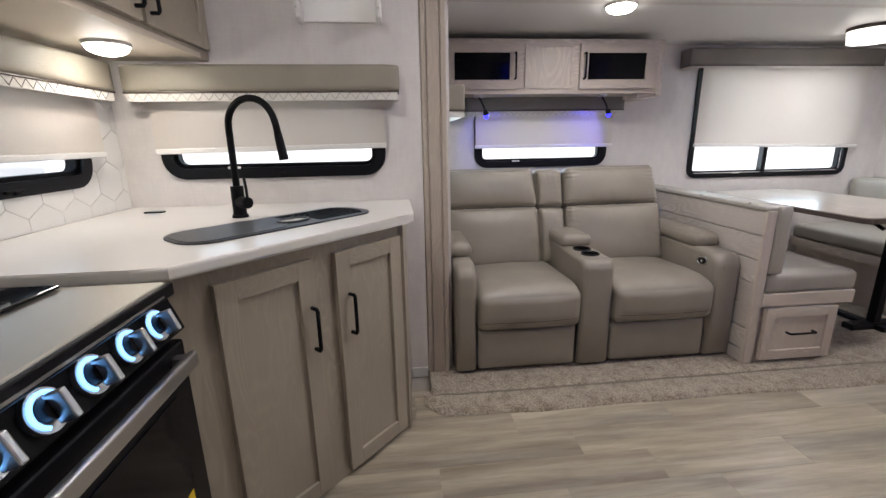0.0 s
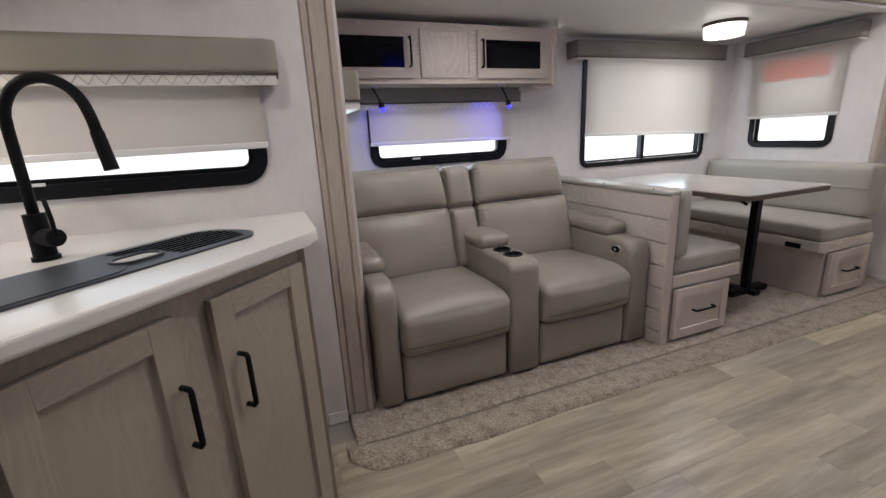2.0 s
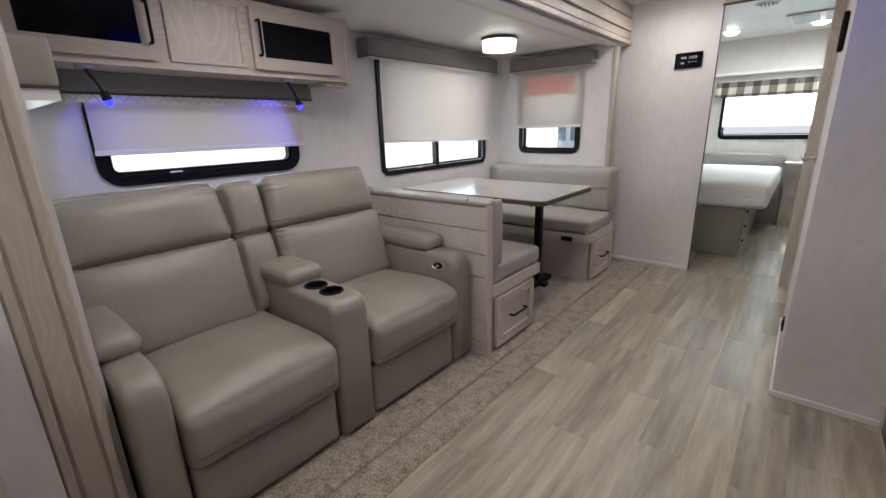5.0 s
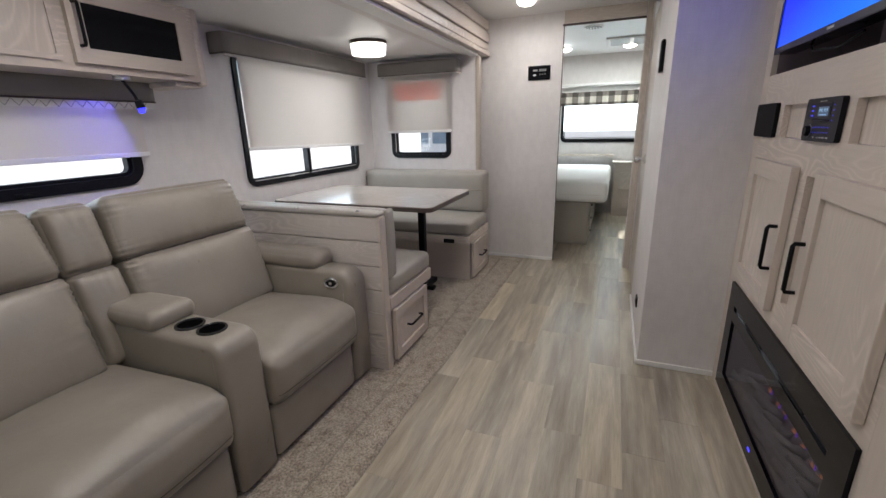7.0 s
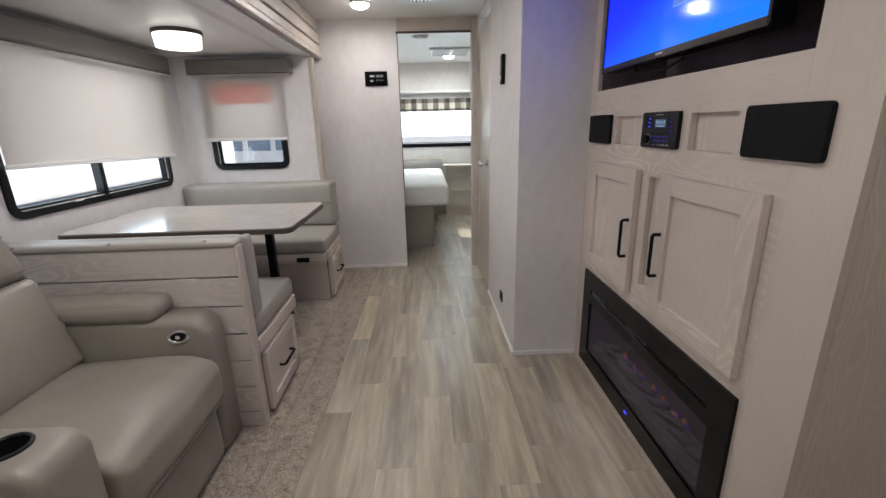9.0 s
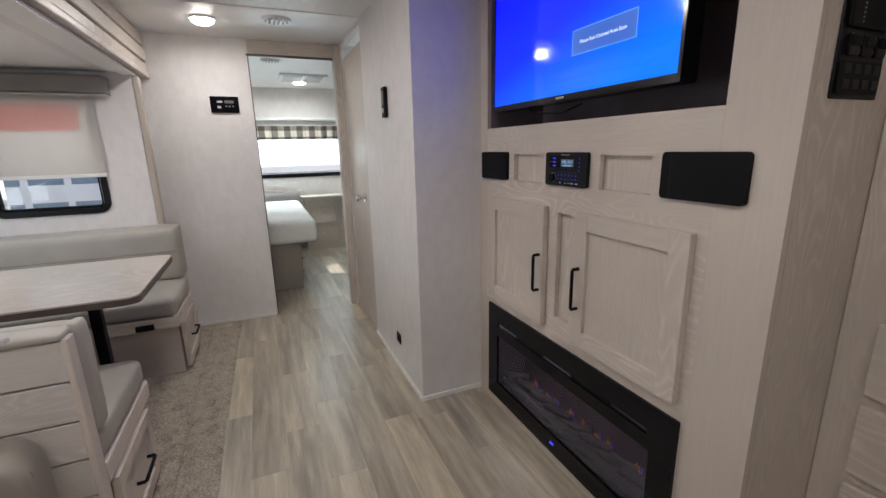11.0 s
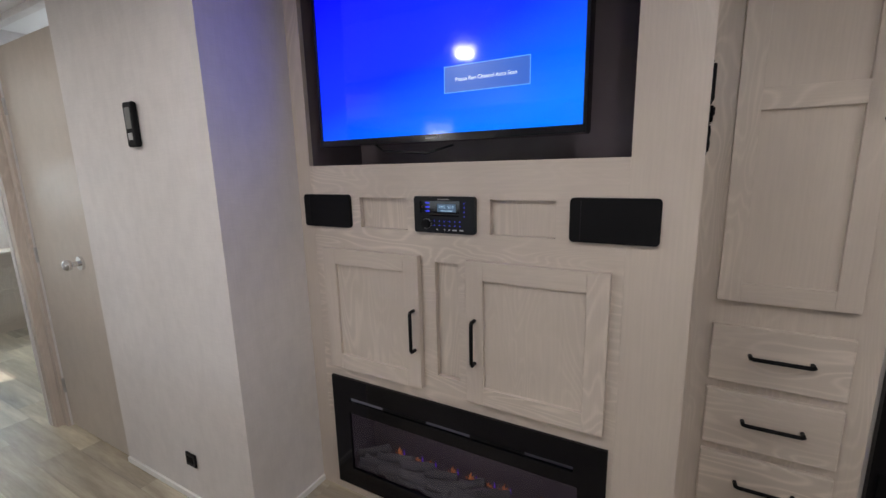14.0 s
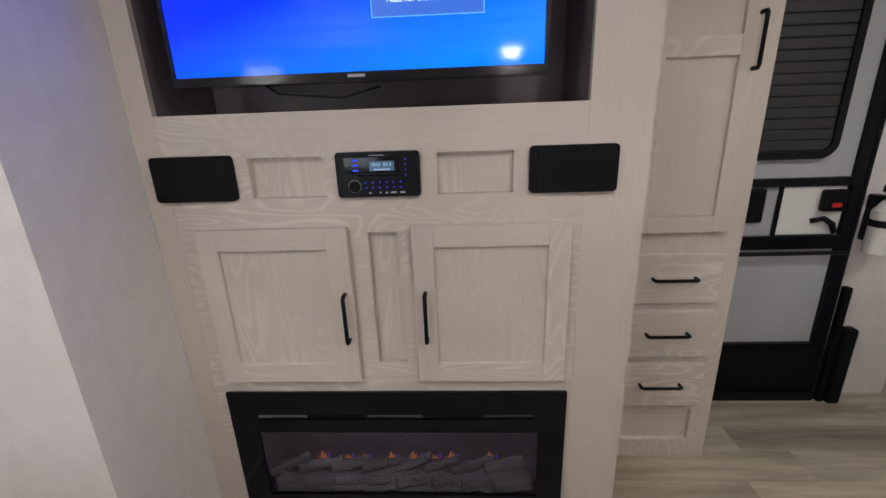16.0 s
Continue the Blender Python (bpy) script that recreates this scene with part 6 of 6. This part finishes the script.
def extinguisher():
    e = thing("fire_extinguisher", "small white fire extinguisher on a black wall bracket", "extinguisher", at=pose(0, 0, 0.03))
    x, y = -0.305, YD + 0.075
    part("bottle", join(cyl(bmesh.new(), (x, y, 0.74), (x, y, 0.92), 0.045, n=24), cyl(bmesh.new(), (x, y, 0.92), (x, y, 0.965), 0.045, 0.018, 24)), M_WHITEP, e)
    part("strap", cyl(bmesh.new(), (x, y, 0.855), (x, y, 0.885), 0.0465, n=24), M_BLACK, e)
    part("valve", join(cyl(bmesh.new(), (x, y, 0.965), (x, y, 1.0), 0.014), bx(x - 0.04, x + 0.03, y - 0.01, y + 0.01, 1.0, 1.03, 0.004)), M_BLACK, e)
    part("bracket", bx(x - 0.02, x + 0.02, YD + 0.001, y - 0.03, 0.78, 0.98), M_BLACK, e)


extinguisher()
side = thing("entry_cabinet", "greige wood cabinet side beside the entry", "cabinet")
part("panel", bx(-0.72, -0.60, YD + 0.002, 0.10, 0.0, 1.30, 0.003), M_WOOD, side)

# ---- bedroom ----
bed = thing("bed", "white mattress on a taupe vinyl platform in the bedroom", "bed")
part("platform", bx(4.72, 6.45, 1.12, YK - 0.01, 0.0, 0.47, 0.006), M_BEDBASE, bed)
part("mattress", pillow(4.62, 6.52, 0.95, YK - 0.005, 0.472, 0.69, 0.05, (0, 0, 0.01), 12), M_MATTRESS, bed, smooth=True)
part("mattress_piping", tube(bmesh.new(), [(4.626, YK - 0.02, 0.55), (4.622, 1.0, 0.55), (4.65, 0.955, 0.55), (6.4, 0.952, 0.55)], 0.005, 6), M_LACE, bed)
for _z in (0.06, 0.20, 0.34):
    _dr = part("drawer", bx(4.76, 5.20, 1.106, 1.12, _z, _z + 0.12, 0.003), M_BEDBASE, bed)
    part("pull", bx(4.86, 4.92, 1.092, 1.106, _z + 0.055, _z + 0.072, 0.003), M_BLACK, _dr)
nb = thing("bedroom_shelf", "greige wood shelf and panelled cabinet below the bedroom window", "shelf")
part("top", bx(6.30, XF - 0.002, YD + 0.02, 0.93, 0.72, 0.745, 0.004), M_WOODY, nb)
part("body", bx(6.36, XF - 0.002, YD + 0.02, 0.90, 0.0, 0.718), M_WOODY, nb)
for _y in (-0.30, 0.10, 0.50):
    part("panel", bx(6.352, 6.36, _y, _y + 0.32, 0.12, 0.60, 0.002), M_WOOD, nb)
    part("stile", bx(6.342, 6.352, _y - 0.03, _y, 0.08, 0.64, 0.002), M_WOOD, nb)
    part("rail", bx(6.342, 6.352, _y, _y + 0.33, 0.36, 0.39, 0.002), M_WOODY, nb)
head = thing("headboard_shelf", "greige ledge along the bedroom wall above the bed", "shelf")
part("ledge", bx(6.54, XF - 0.002, 0.93, YK - 0.01, 0.80, 0.83, 0.004), M_WOODY, head)
soffit = thing("overhead_ledge", "white overhead ledge above the bedroom window", "cabinet")
part("front", bx(6.50, XF - 0.002, YD + 0.01, YK - 0.01, 1.735, 1.765, 0.006), M_TRIMW, soffit)


def vent(x, y, z, r=0.09, name="ceiling_vent"):
    v = thing(name, "round white ceiling air vent with slats", "vent", "ceiling vents")
    part("rim", cyl(bmesh.new(), (x, y, z), (x, y, z - 0.012), r, r * 0.93, 32), M_WHITEP, v)
    part("hub", cyl(bmesh.new(), (x, y, z - 0.012), (x, y, z - 0.014), r * 0.78, n=32), M_NICHE, v)
    for k in range(5):
        w = math.sqrt(max(0.0, (r * 0.76) ** 2 - ((k - 2) * 0.026) ** 2))
        part("slat", bx(x - w, x + w, y - 0.004 + (k - 2) * 0.026, y + 0.008 + (k - 2) * 0.026, z - 0.022, z - 0.014, 0.002), M_WHITEP, v)


vent(3.50, 1.20, ZC)
vent(4.80, 1.20, ZC)
fan = thing("roof_fan", "square white roof fan vent in the bedroom ceiling", "vent")
part("frame", bx(5.45, 5.95, 0.60, 1.10, ZC - 0.02, ZC - 0.001, 0.006), M_WHITEP, fan)
part("screen", bx(5.49, 5.91, 0.64, 0.82, ZC - 0.024, ZC - 0.0205), M_GREYPANEL, fan)
part("screen", bx(5.49, 5.91, 0.86, 1.06, ZC - 0.024, ZC - 0.0205), M_GREYPANEL, fan)

# ---- pieces of the setting ----
tiles = tagged(new("backsplash"), "white glossy hexagon tiles with grey joints", "tiles", kind="structure")
part("grout_bed", holed((1.04, YW - 0.001), (CT + 0.0005, 1.545), [(1.141, 1.847, 1.078, 1.483)], XR + 0.0008, XR + 0.004, "x"), M_GROUT, tiles)


def hex_tile(R, gap, y0, y1, z0, z1, cy, cz):
    """A pointed-top hexagon on the rear wall, cut to the wall's area."""
    pts = [(cy + (R - gap) * math.sin(radians(60 * k)), cz + (R - gap) * math.cos(radians(60 * k))) for k in range(6)]
    for axis, lim, keep in ((0, y0, 1), (0, y1, -1), (1, z0, 1), (1, z1, -1)):
        res = []
        for a, b in zip(pts, pts[1:] + pts[:1]):
            ia, ib = (a[axis] - lim) * keep >= 0, (b[axis] - lim) * keep >= 0
            if ia:
                res.append(a)
            if ia != ib:
                f = (lim - a[axis]) / (b[axis] - a[axis])
                res.append((a[0] + f * (b[0] - a[0]), a[1] + f * (b[1] - a[1])))
        pts = res
        if len(pts) < 3:
            return None
    bm = bmesh.new()
    lo = [bm.verts.new((XR + 0.002, y, z)) for y, z in pts]
    hi = [bm.verts.new((XR + 0.0065, y, z)) for y, z in pts]
    bm.faces.new(hi)
    for k in range(len(pts)):
        bm.faces.new((lo[k - 1], lo[k], hi[k], hi[k - 1]))
    return bm


R = 0.083
_w = R * math.sqrt(3)
for row in range(-1, 7):
    for col in range(-1, 9):
        cy = 1.04 + col * _w + (row % 2) * _w / 2
        cz = 0.947 + row * 1.5 * R
        for y0, y1, z0, z1 in ((1.04, YW - 0.001, CT + 0.001, 1.078), (1.04, YW - 0.001, 1.483, 1.545), (1.04, 1.141, 1.078, 1.483), (1.847, YW - 0.001, 1.078, 1.483)):
            bm = hex_tile(R, 0.0016, y0, y1, z0, z1, cy, cz)
            if bm:
                part("tile", bm, M_TILE, tiles)

# rows of planks: the print repeats along each row, with the butt joints of the row's own places
ROW, REPEAT = 0.155, 1.425
JOINTS = {-1: (0.708,), 0: (0.485, 1.20), -2: (0.129, 0.967), -3: (0.575, 1.16), -4: (0.25, 1.205), -5: (0.02, 0.86), -6: (0.215, 0.80), -7: (0.48, 1.24)}
_rnd = random.Random(11)
_meshes = {}


def plank(x0, x1, y0, y1):
    key = (round(x1 - x0, 3), round(y1 - y0, 3))
    if key not in _meshes:
        me = bpy.data.meshes.new("plank")
        bm = bx(0.0002, key[0] - 0.0002, 0.0002, key[1] - 0.0002, -0.004, 0.0, 0.0004, 1)
        bm.to_mesh(me)
        bm.free()
        me.materials.append(M_PLANK)
        _meshes[key] = me
    ob = new("plank", _meshes[key])
    ob.parent, ob.location = floor, (x0, y0, 0)


for row in range(-13, 3):
    y0 = max(1.577 + row * ROW, YD)
    y1 = min(1.577 + (row + 1) * ROW, 1.96)
    if y1 - y0 < 0.01:
        continue
    first = JOINTS[row] if row in JOINTS else (_rnd.uniform(0, 0.6), _rnd.uniform(0.7, 1.3))
    cuts = sorted(j + REPEAT * k for j in first for k in range(-2, 6))
    cuts = [XR] + [c for c in cuts if XR + 0.05 < c < XF - 0.05] + [XF]
    for a, b in zip(cuts, cuts[1:]):
        plank(a, b, y0, y1)
